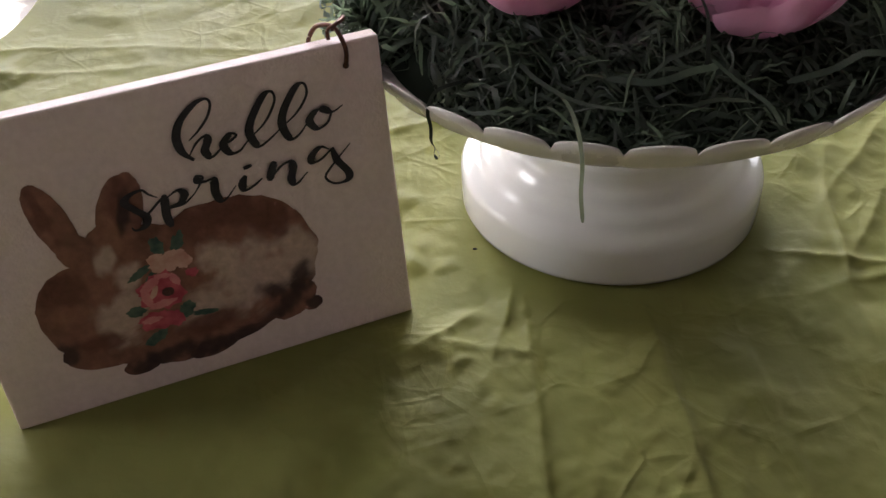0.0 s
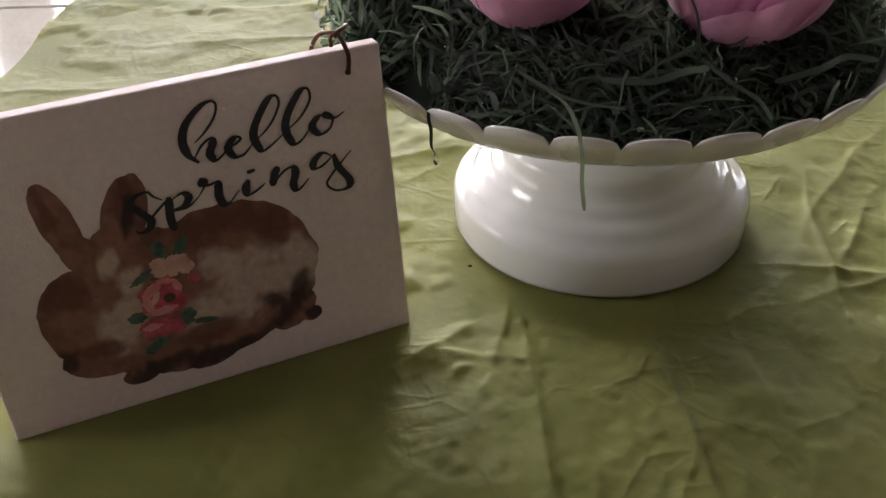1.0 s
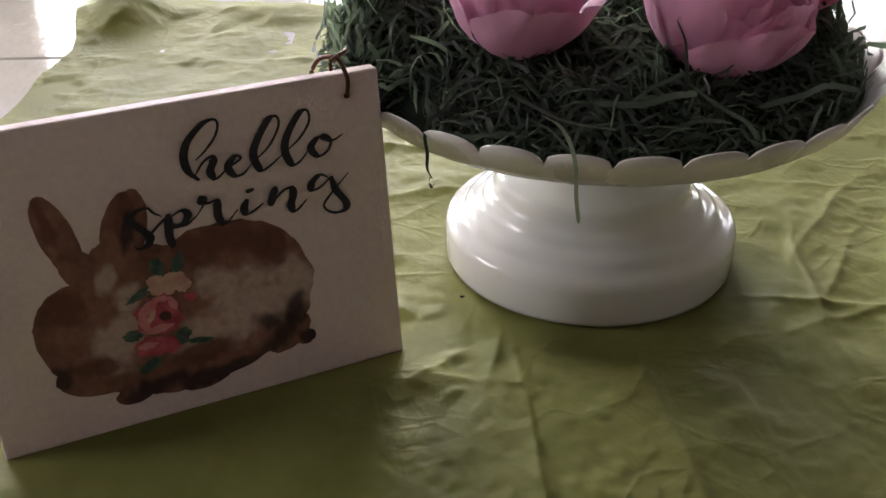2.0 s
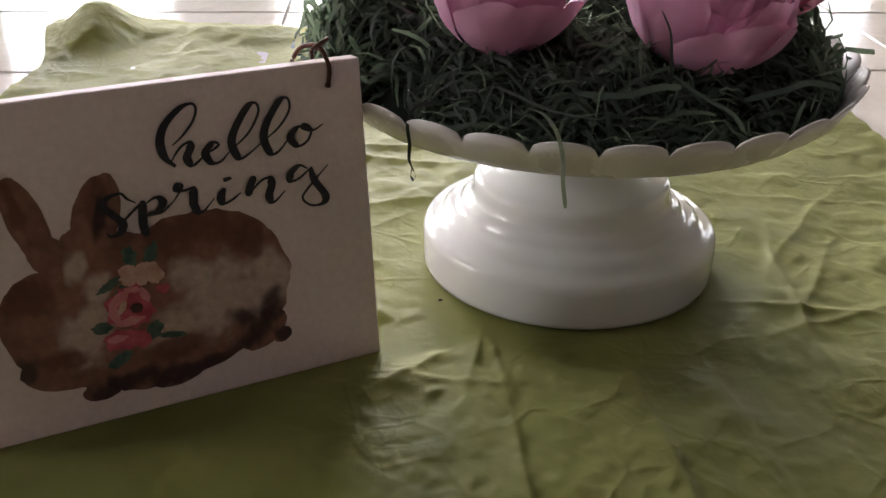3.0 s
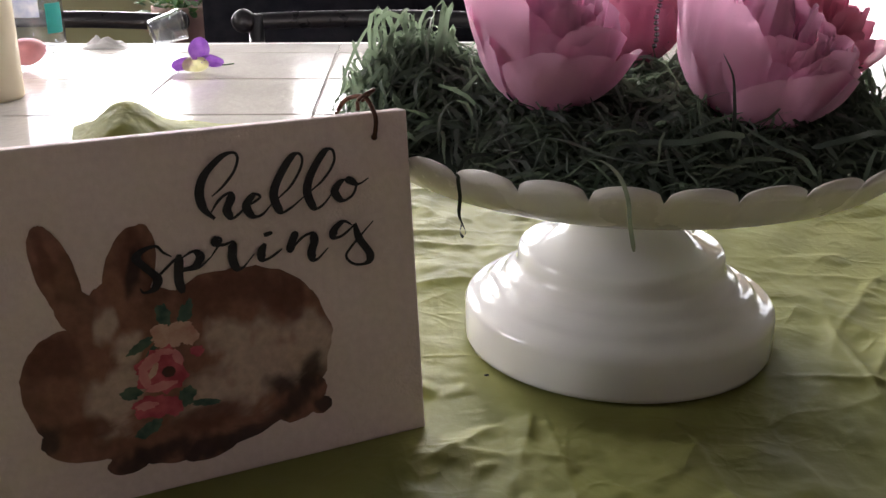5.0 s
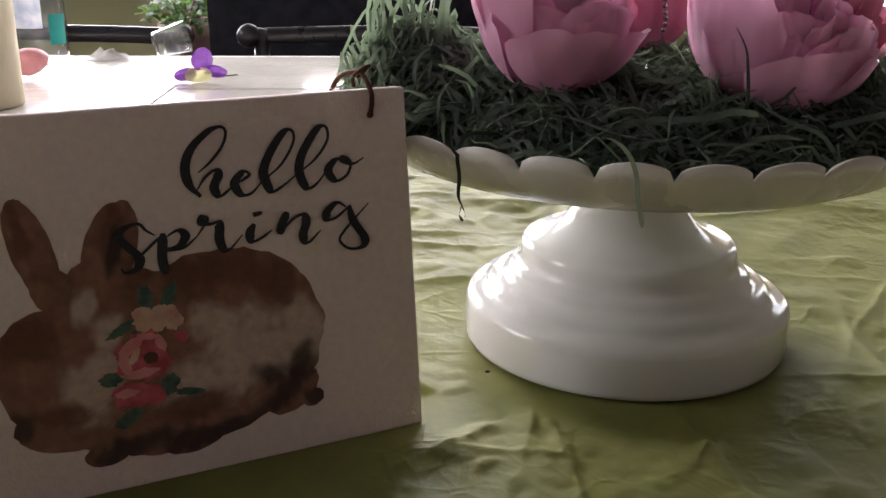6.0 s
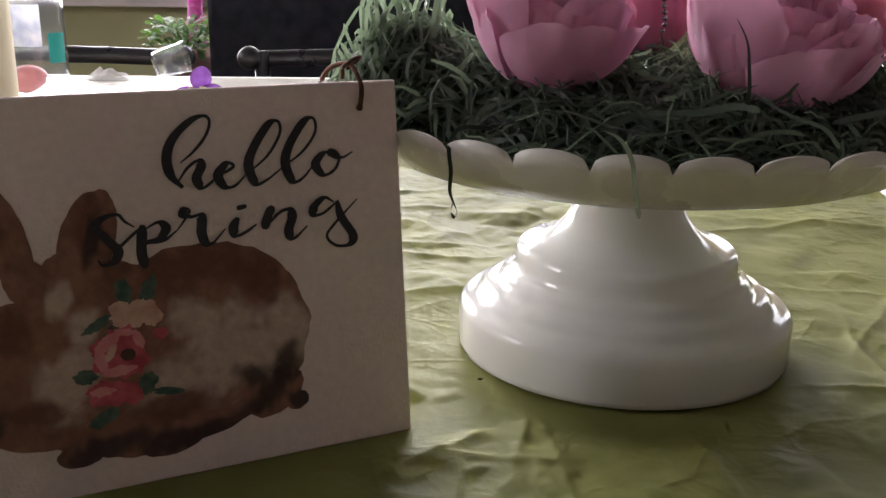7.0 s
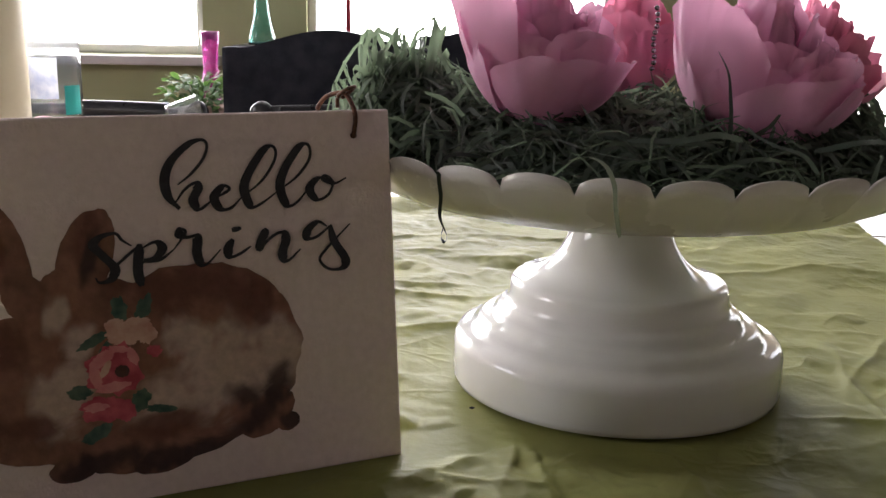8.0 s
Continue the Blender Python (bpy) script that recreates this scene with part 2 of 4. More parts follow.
def tube(bm, points, radius, n=8, taper=None):
    """A round rod along a line of points."""
    pts = [Vector(q) for q in points]
    rings = []
    for i, q in enumerate(pts):
        d = (pts[min(i + 1, len(pts) - 1)] - pts[max(i - 1, 0)]).normalized()
        side = d.cross(Vector((0, 0, 1)) if abs(d.z) < 0.9 else Vector((1, 0, 0))).normalized()
        up = side.cross(d)
        r = radius * (taper[i] if taper else 1)
        rings.append([bm.verts.new(q + r * (math.cos(2 * math.pi * k / n) * side + math.sin(2 * math.pi * k / n) * up)) for k in range(n)])
    for a, b in zip(rings, rings[1:]):
        for k in range(n):
            bm.faces.new((a[k], a[(k + 1) % n], b[(k + 1) % n], b[k]))
    bm.faces.new(rings[0][::-1])
    bm.faces.new(rings[-1])
    return bm


def ribbon(bm, pts, width, normal, curl=0.0):
    """A flat strip along a line of points, turning as it goes."""
    pts = [Vector(q) for q in pts]
    prev = None
    for i, q in enumerate(pts):
        d = (pts[min(i + 1, len(pts) - 1)] - pts[max(i - 1, 0)]).normalized()
        side = Matrix.Rotation(curl * i / len(pts), 3, d) @ d.cross(normal).normalized()
        w = width * (0.5 if i in (0, len(pts) - 1) else 1)
        a, b = bm.verts.new(q - side * w / 2), bm.verts.new(q + side * w / 2)
        if prev:
            bm.faces.new((prev[0], prev[1], b, a))
        prev = (a, b)


def grid(bm, nu, nv, f):
    """A sheet of nu by nv cells through f(u, v), u and v from 0 to 1."""
    rows = [[bm.verts.new(f(i / nu, j / nv)) for i in range(nu + 1)] for j in range(nv + 1)]
    for j in range(nv):
        for i in range(nu):
            bm.faces.new((rows[j][i], rows[j][i + 1], rows[j + 1][i + 1], rows[j + 1][i]))
    return rows


# ---------------------------------------------------------------- room


def wall_with_holes(name, y, x0, x1, z0, z1, holes, thick, material):
    bm = bmesh.new()
    xs = sorted({x0, x1, *[v for h in holes for v in h[:2]]})
    for a, b in zip(xs, xs[1:]):
        cuts = sorted([(h[2], h[3]) for h in holes if h[0] <= a and h[1] >= b])
        z = z0
        for c, d in cuts:
            if c > z:
                box(bm, a, b, y, y + thick, z, c)
            z = d
        if z < z1:
            box(bm, a, b, y, y + thick, z, z1)
    return tagged(part(name, bm, material, smooth=False), kind="structure")


wall_with_holes("wall_north", WALL_Y, RX0, RX1, FLOOR_Z, CEIL_Z, [WIN["window_1"], WIN["window_2"], DOOR], 0.12, M_WALL)
# out-of-view walls and ceiling close the room; their dark tones set the fill light
wall_with_holes("wall_south", RY0 - 0.12, RX0, RX1, FLOOR_Z, CEIL_Z, [], 0.12, M_DIMWALL)
tagged(part("wall_east", box(bmesh.new(), RX1, RX1 + 0.12, RY0 - 0.12, WALL_Y + 0.12, FLOOR_Z, CEIL_Z), M_DIMWALL, smooth=False), kind="structure")
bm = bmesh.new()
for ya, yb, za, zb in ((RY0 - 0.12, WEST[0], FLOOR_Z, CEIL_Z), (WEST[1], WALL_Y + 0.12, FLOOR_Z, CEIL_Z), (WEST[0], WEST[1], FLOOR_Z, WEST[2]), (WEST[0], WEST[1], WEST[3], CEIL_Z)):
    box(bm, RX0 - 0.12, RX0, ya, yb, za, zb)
tagged(part("wall_west", bm, M_DIMWALL, smooth=False), kind="structure")
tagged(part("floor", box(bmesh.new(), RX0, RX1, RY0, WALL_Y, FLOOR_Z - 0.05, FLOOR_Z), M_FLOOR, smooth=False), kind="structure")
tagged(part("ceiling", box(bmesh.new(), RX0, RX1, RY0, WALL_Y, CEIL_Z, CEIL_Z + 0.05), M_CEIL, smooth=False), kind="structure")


def window(name, m, w, h):
    e = tagged(empty(name, m), "white framed window with bright daylight behind it", "window", kind="structure")
    bm = bmesh.new()
    f = 0.024
    box(bm, 0, f, 0.03, 0.09, 0, h, 0.004), box(bm, w - f, w, 0.03, 0.09, 0, h, 0.004)
    box(bm, f, w - f, 0.032, 0.088, 0, f, 0.004), box(bm, f, w - f, 0.032, 0.088, h - f, h, 0.004)
    box(bm, f, w - f, 0.04, 0.08, h * 0.5 - 0.02, h * 0.5 + 0.02, 0.004)
    part("window_frame", bm, M_TRIM, e, smooth=False)
    part("window_sill", box(bmesh.new(), -0.05, w + 0.05, -0.05, 0.03, -0.028, -0.002, 0.004), M_TRIM, e, smooth=False)
    for k in range(2):
        p = part("pane", box(bmesh.new(), f, w - f, 0.058, 0.062, f + k * (h * 0.5 - 0.02), h * 0.5 - 0.02 + k * (h * 0.5 - f + 0.02)), M_GLASS, e, smooth=False)
        p.visible_shadow = False


for nm, (a, b, c, d) in WIN.items():
    window(nm, pose(a, WALL_Y, c), b - a, d - c)
window("window_3", pose(RX0, WEST[0], WEST[2], 0, 0, 90), WEST[1] - WEST[0], WEST[3] - WEST[2])


def patio_door():
    x0, x1, z0, z1 = DOOR
    e = tagged(empty("door_1", pose(x0, WALL_Y, z0)), "white framed glass patio door full of daylight", "door", kind="structure")
    w, h, f = x1 - x0, z1 - z0, 0.06
    bm = bmesh.new()
    for a in (0, w / 2 - f / 2, w - f):
        box(bm, a, a + f, 0.03, 0.09, 0, h, 0.004)
    box(bm, f, w / 2 - f / 2, 0.032, 0.088, 0, 0.08, 0.004), box(bm, w / 2 + f / 2, w - f, 0.032, 0.088, 0, 0.08, 0.004)
    box(bm, f, w - f, 0.026, 0.094, h - 0.08, h, 0.004)
    part("door_frame", bm, M_TRIM, e, smooth=False)
    for k in range(2):
        p = part("pane", box(bmesh.new(), f + k * (w / 2 - f / 2), w / 2 - f / 2 + k * (w / 2 - f / 2), 0.058, 0.062, 0.08, h - 0.08), M_GLASS, e, smooth=False)
        p.visible_shadow = False


patio_door()


def curtain(x0, x1, z0, z1, y):
    e = tagged(empty("curtain", pose(x0, y, z0)), "beige fabric curtain hanging in soft folds by the door", "curtain")
    w = x1 - x0
    bm = bmesh.new()
    grid(bm, 80, 12, lambda u, v: Vector((u * w, 0.022 * math.sin(u * 34 + 0.6 * math.sin(v * 3)) + 0.008 * math.sin(u * 75), v * (z1 - z0))))
    part("cloth", bm, M_CURTAIN, e)
    part("curtain_rod", tube(bmesh.new(), [(-0.05, 0, z1 - z0 + 0.012), (w + 0.1, 0, z1 - z0 + 0.012)], 0.011), M_BLACK, e)


curtain(1.33, 1.75, -0.48, 1.42, WALL_Y - 0.07)

# ---------------------------------------------------------------- table
STAND = (0.1011, 0.0893)
SIGN_TURN, SIGN_LEAN = 23.8, 6.9
TX0, TX1, TY0, TY1 = -0.84, 0.84, -0.78, 1.107


def tiled_table():
    e = tagged(empty("dining_table", pose(0, 0, FLOOR_Z)), "dining table with a glossy off-white tiled top", "table")
    z = -FLOOR_Z
    part("top_bed", box(bmesh.new(), TX0 + 0.012, TX1 - 0.012, TY0 + 0.012, TY1 - 0.012, z - 0.035, z - 0.0016, 0.001), M_GROUT, e, smooth=False)
    bm = bmesh.new()
    for a, b, c, d in ((TX0, TX1, TY1 - 0.012, TY1), (TX0, TX1, TY0, TY0 + 0.012), (TX0, TX0 + 0.012, TY0 + 0.012, TY1 - 0.012), (TX1 - 0.012, TX1, TY0 + 0.012, TY1 - 0.012)):
        box(bm, a, b, c, d, z - 0.045, z + 0.0005, 0.003)
    part("edge_trim", bm, M_TRIM, e, "white edging", smooth=False)
    bm = bmesh.new()
    box(bm, TX0 + 0.06, TX1 - 0.06, TY0 + 0.06, TY1 - 0.06, z - 0.12, z - 0.036, 0.004)
    part("apron", bm, M_TABLEWOOD, e, smooth=False)
    for x in (TX0 + 0.11, TX1 - 0.11):
        for y in (TY0 + 0.11, TY1 - 0.11):
            part("leg", lathe(bmesh.new(), [(0, 0), (0.024, 0), (0.028, 0.05), (0.022, 0.1), (0.034, 0.35), (0.030, 0.52), (0.038, 0.56), (0.038, z - 0.12)], 20, (x, y, 0)), M_TABLEWOOD, e)
    tx = [-0.1026 + 0.1885 * k for k in range(-5, 7)]
    tx = [TX0 + 0.013] + [x for x in tx if TX0 + 0.04 < x < TX1 - 0.04] + [TX1 - 0.013]
    ty = [TY0 + 0.013] + [0.622 + 0.197 * k for k in range(-6, 3)] + [TY1 - 0.013]
    for x0, x1 in zip(tx, tx[1:]):
        for y0, y1 in zip(ty, ty[1:]):
            g = 0.0012
            bm = box(bmesh.new(), x0 - (x0 + x1) / 2 + g, (x1 - x0) / 2 - g, (y0 - y1) / 2 + g, (y1 - y0) / 2 - g, -0.006, 0, 0.0012, seg=1)
            t = part("tile", bm, M_TILE, e, smooth=False)
            t.location = ((x0 + x1) / 2, (y0 + y1) / 2, z + random.uniform(-0.0003, 0.0003))
            t.rotation_euler = (random.uniform(-0.002, 0.002), random.uniform(-0.002, 0.002), 0)


tiled_table()

# ---------------------------------------------------------------- tissue paper


def facets(x, y, size, turn, sparse, seed):
    """Crumples: flat triangles between the points of a net at uneven heights, meeting in sharp straight edges."""
    r = np.random.RandomState(seed)
    table = r.rand(64, 64)
    table = np.where(r.rand(64, 64) < sparse, 0.5, table) - 0.5
    wx = x + 0.22 * size * np.sin(y / size * 1.3 + seed) + 0.10 * size * np.sin(x / size * 2.1 + 2 * seed)
    wy = y + 0.22 * size * np.sin(x / size * 1.1 + 3 * seed) + 0.10 * size * np.sin(y / size * 1.9 + seed)
    c, s = math.cos(turn), math.sin(turn)
    u, v = (wx * c + wy * s) / size, (-wx * s + wy * c) / size
    u, v = u + 0.36603 * (u + v), v + 0.36603 * (u + v)
    i, j = np.floor(u), np.floor(v)
    a, b = u - i, v - j
    i, j = i.astype(int) % 64, j.astype(int) % 64
    i1, j1 = (i + 1) % 64, (j + 1) % 64
    h00, h11 = table[i, j], table[i1, j1]
    lower = h00 * (1 - a) + table[i1, j] * (a - b) + h11 * b
    upper = h00 * (1 - b) + table[i, j1] * (b - a) + h11 * a
    return size * np.where(a >= b, lower, upper)


def soft_patches(x, y, f, seed):
    """Slow variation between 0 and 1."""
    k = np.sin(f * x + 1.3 * seed + 1.2 * np.sin(0.7 * f * y)) + np.sin(f * 0.83 * y + 2.1 * seed + 1.1 * np.sin(0.6 * f * x + seed))
    return np.clip(0.5 + 0.36 * k, 0, 1)


def ridge(d, w):
    """A thin fold, sharp along its crest."""
    return np.exp(-np.abs(d) / w)


def paper_height(x, y):
    wild = 0.55 + 0.75 * soft_patches(x, y, 17, 1)
    front = np.clip((y + 0.14) / 0.14, 0.45, 1)
    h = 0.0022 + 0.060 * facets(x, y, 0.085, 0.3, 0.1, 1) + wild * front * (0.15 * facets(x, y, 0.034, 1.0, 0.3, 2) + 0.17 * facets(x, y, 0.015, 0.55, 0.45, 3)) + 0.15 * wild * facets(x, y, 0.0068, 1.35, 0.45, 4)
    # long folds left from the packing, and the cross folds by the stand
    for x0, slope, a, w in ((0.1092, -0.107, 0.0020, 0.005), (0.0536, -0.052, 0.0013, 0.004), (0.150, -0.09, 0.0009, 0.008)):
        d = x - x0 - slope * y
        h = h + a * np.where(d > 0, np.exp(-d / (0.35 * w)), np.exp(d / (4 * w))) * np.where(y < -0.01, 1, np.exp(-((y + 0.01) / 0.03) ** 2))
    for k, c in enumerate((0.155, 0.205, 0.265, 0.33, 0.40)):
        h = h + 0.0018 * ridge(y - c - 0.02 * np.sin(x * 9 + c * 40) - 0.10 * x * (-1) ** k, 0.005) * (0.3 + 0.7 * soft_patches(x, y, 21, k))
    for x0, y0, turn, a, reach in ((0.212, 0.045, 84, 0.0022, 0.07), (0.232, 0.060, 60, 0.0016, 0.05), (0.205, 0.028, -12, 0.0020, 0.06), (0.235, 0.020, 20, 0.0014, 0.05), (0.044, -0.012, 78, 0.0018, 0.03), (0.012, -0.022, 40, 0.0016, 0.03), (0.030, -0.030, -15, 0.0016, 0.04), (0.240, 0.115, 55, 0.0016, 0.06)):
        c, q = math.cos(radians(turn)), math.sin(radians(turn))
        along, off = (x - x0) * c + (y - y0) * q, -(x - x0) * q + (y - y0) * c
        h = h + a * ridge(off - 0.05 * along * np.sin(along * 60), 0.0028) * np.exp(-(along / reach) ** 2)
    # flattened under the stand and the board
    r = np.hypot(x - STAND[0], y - STAND[1])
    h = 0.0006 + (h - 0.0006) * np.clip((r - 0.076) / 0.03, 0, 1)
    c, q = math.cos(radians(SIGN_TURN)), math.sin(radians(SIGN_TURN))
    along, across = x * c + y * q, -x * q + y * c
    k = np.clip(np.maximum(0, np.abs(across - 0.003) - 0.006) / 0.022 + np.maximum(0, along) / 0.03 + np.maximum(0, -0.21 - along) / 0.02, 0, 1)
    h = 0.0003 + (np.maximum(h, 0.0003) - 0.0003) * k
    # the far corner stands up in a soft roll
    q = (x + 0.268) / np.where(x < -0.268, 0.027, 0.026)
    h = h + 0.024 * np.exp(-np.abs(q) ** np.where(q < 0, 2.0, 2.6) - np.abs((y - 0.530) / 0.055) ** 2.6)
    h = h + 0.005 * np.exp(-((y - 0.535) / 0.022) ** 2)
    return np.maximum(0.0003, h)


def tissue():
    nu, nv = 500, 760
    u, w = np.meshgrid(np.linspace(0, 1, nu + 1), np.linspace(0, 1, nv + 1))
    # rows lie closest together where the sheet is seen from near
    v = 0.30 * w + 0.70 * (0.36 + 0.64 * ((w - 0.36) / 0.64) * np.abs((w - 0.36) / 0.64) ** 0.25 * np.where(w > 0.36, 1, 0.7))
    v = (v - v.min()) / (v.max() - v.min())
    y = -0.62 + v * 1.165
    xl = -0.300 - 0.12 * np.maximum(0, y - 0.42) + 0.005 * np.sin(y * 20) + 0.003 * np.sin(y * 47)
    xr = 0.358 + 0.10 * np.maximum(0, y - 0.3) + 0.005 * np.sin(y * 17)
    x = xl + u * (xr - xl)
    y = y + np.maximum(0, v - 0.75) * 4 * (0.15 * np.maximum(0.0, -x - 0.05) + 0.006 * np.sin(x * 21))
    co = np.stack([x, y, paper_height(x, y)], axis=-1).reshape(-1, 3)
    i = np.arange(nv)[:, None] * (nu + 1) + np.arange(nu)[None, :]
    quads = np.stack([i, i + 1, i + nu + 2, i + nu + 1], axis=-1).reshape(-1, 4)
    me = bpy.data.meshes.new("tissue_paper")
    me.from_pydata(co.tolist(), [], quads.tolist())
    me.materials.append(M_PAPER)
    me.polygons.foreach_set("use_smooth", [True] * len(me.polygons))
    tagged(new("tissue_paper", me), "crumpled olive green tissue paper spread over the tiled table", "tissue paper")


tissue()

# ---------------------------------------------------------------- cake stand
NOTCH = -0.38
RIM_Z = 0.1113


def cake_stand():
    e = tagged(empty("cake_stand", pose(STAND[0], STAND[1], 0.0012)), "glossy white enamel cake stand with a scalloped rim", "cake stand")
    foot = [(0.0, 0.004), (0.073, 0.004), (0.0762, 0.0), (0.0780, 0.0010), (0.0786, 0.0035), (0.0783, 0.0190), (0.0779, 0.0208), (0.0770, 0.0224), (0.0756, 0.0235), (0.0736, 0.0243),
            (0.0712, 0.0250), (0.0695, 0.0258), (0.0682, 0.0270), (0.0671, 0.0286), (0.0658, 0.0300), (0.0640, 0.0310), (0.0618, 0.0316), (0.0602, 0.0322), (0.0590, 0.0332), (0.0581, 0.0346),
            (0.0572, 0.0362), (0.0560, 0.0374), (0.0546, 0.0382), (0.0534, 0.0389), (0.0527, 0.0399), (0.0522, 0.0412), (0.0519, 0.0430), (0.0517, 0.0468), (0.0512, 0.0484), (0.0502, 0.0496), (0.0488, 0.0504), (0.0468, 0.0510),
            (0.0430, 0.0520), (0.0390, 0.0536), (0.0350, 0.0560), (0.0314, 0.0593), (0.0284, 0.0632), (0.0260, 0.0677), (0.0242, 0.0726), (0.0230, 0.0778), (0.0224, 0.0835), (0.0222, 0.0885), (0.0, 0.0885)]
    part("pedestal", lathe(bmesh.new(), foot, 128), M_ENAMEL, e, "stepped glossy white foot")
    # shallow dish whose edge is cut into thirty round lobes
    bm = bmesh.new()
    n, per = 30, 14
    total = n * per
    prof = [(0.018, 0.0868), (0.060, 0.0870), (0.085, 0.0888), (0.100, 0.0920), (0.110, 0.0947), (0.119, 0.0988), (0.1260, 0.1048)]

    def ring(k, inner):
        out = []
        for i in range(total):
            a = radians(NOTCH) + 2 * math.pi * i / total
            s = (i % per) / per
            lobe = math.sqrt(max(0.0, 1 - (2 * s - 1) ** 2)) ** 0.8
            if k < len(prof):
                r, z = prof[k]
                r += 0.0011 * lobe * max(0, k - 4) / 2
            else:
                f = k - len(prof) + 1
                z = 0.1048 + (RIM_Z - 0.1048 + 0.0074 * lobe) * f / 2
                r = 0.1260 + (0.0048 + 0.0030 * lobe) * f / 2 + 0.0011 * lobe
            t = 0.0016 if inner else 0.0
            out.append(bm.verts.new(((r - t * min(1, k / 4)) * math.cos(a), (r - t * min(1, k / 4)) * math.sin(a), z + (t * 1.2 if inner and k < 6 else 0))))
        return out
    outer = [ring(k, False) for k in range(len(prof) + 2)]
    inner = [ring(k, True) for k in range(len(prof) + 2)]
    rings = outer + inner[::-1]
    for a, b in zip(rings, rings[1:]):
        for i in range(total):
            j = (i + 1) % total
            bm.faces.new((a[i], a[j], b[j], b[i]))
    bm.faces.new(outer[0][::-1])
    bm.faces.new(inner[0])
    part("plate", bm, M_PLATE, e, "shallow scalloped dish with faint scuffs")
    return e


cake_stand()

# ---------------------------------------------------------------- painted board
SW, SH, ST = 0.1785, 0.1375, 0.0085
SIGN_M = pose(0.0004, -0.0022, 0.0003, 0, 0, SIGN_TURN) @ pose(0, 0, 0, -SIGN_LEAN, 0, 0) @ pose(-SW, 0, 0)


def on_face(x, z):
    """Where a point of the print, drawn in millimetres, lies on the board's face."""
    return (0.9919 * (x - 180.1) + 0.0135 * z - 1.9) / 1000 + SW, (0.9523 * z + 0.0031 * (x - 180.1) + 4.5) / 1000


def stroke(bm, pts, thick, thin_w, y):
    """A brush stroke on the board's face: broad downwards, fine upwards. Points in millimetres."""
    c = smooth_curve([(on_face(a, b)[0], 0, on_face(a, b)[1]) for a, b in pts], 9)
    n, prev = len(c), None
    for i, q in enumerate(c):
        d = (c[min(i + 1, n - 1)] - c[max(i - 1, 0)]).normalized()
        w = thin_w + (thick - thin_w) * max(0.0, -d.z) ** 1.2
        w *= min(1.0, 0.45 + 4 * min(i, n - 1 - i) / n)
        side = Vector((-d.z, 0, d.x)) * w / 2
        a, b = bm.verts.new((q.x - side.x, y - i * 2e-7, q.z - side.z)), bm.verts.new((q.x + side.x, y - i * 2e-7, q.z + side.z))
        if prev:
            bm.faces.new((prev[0], a, b, prev[1]))
        prev = (a, b)


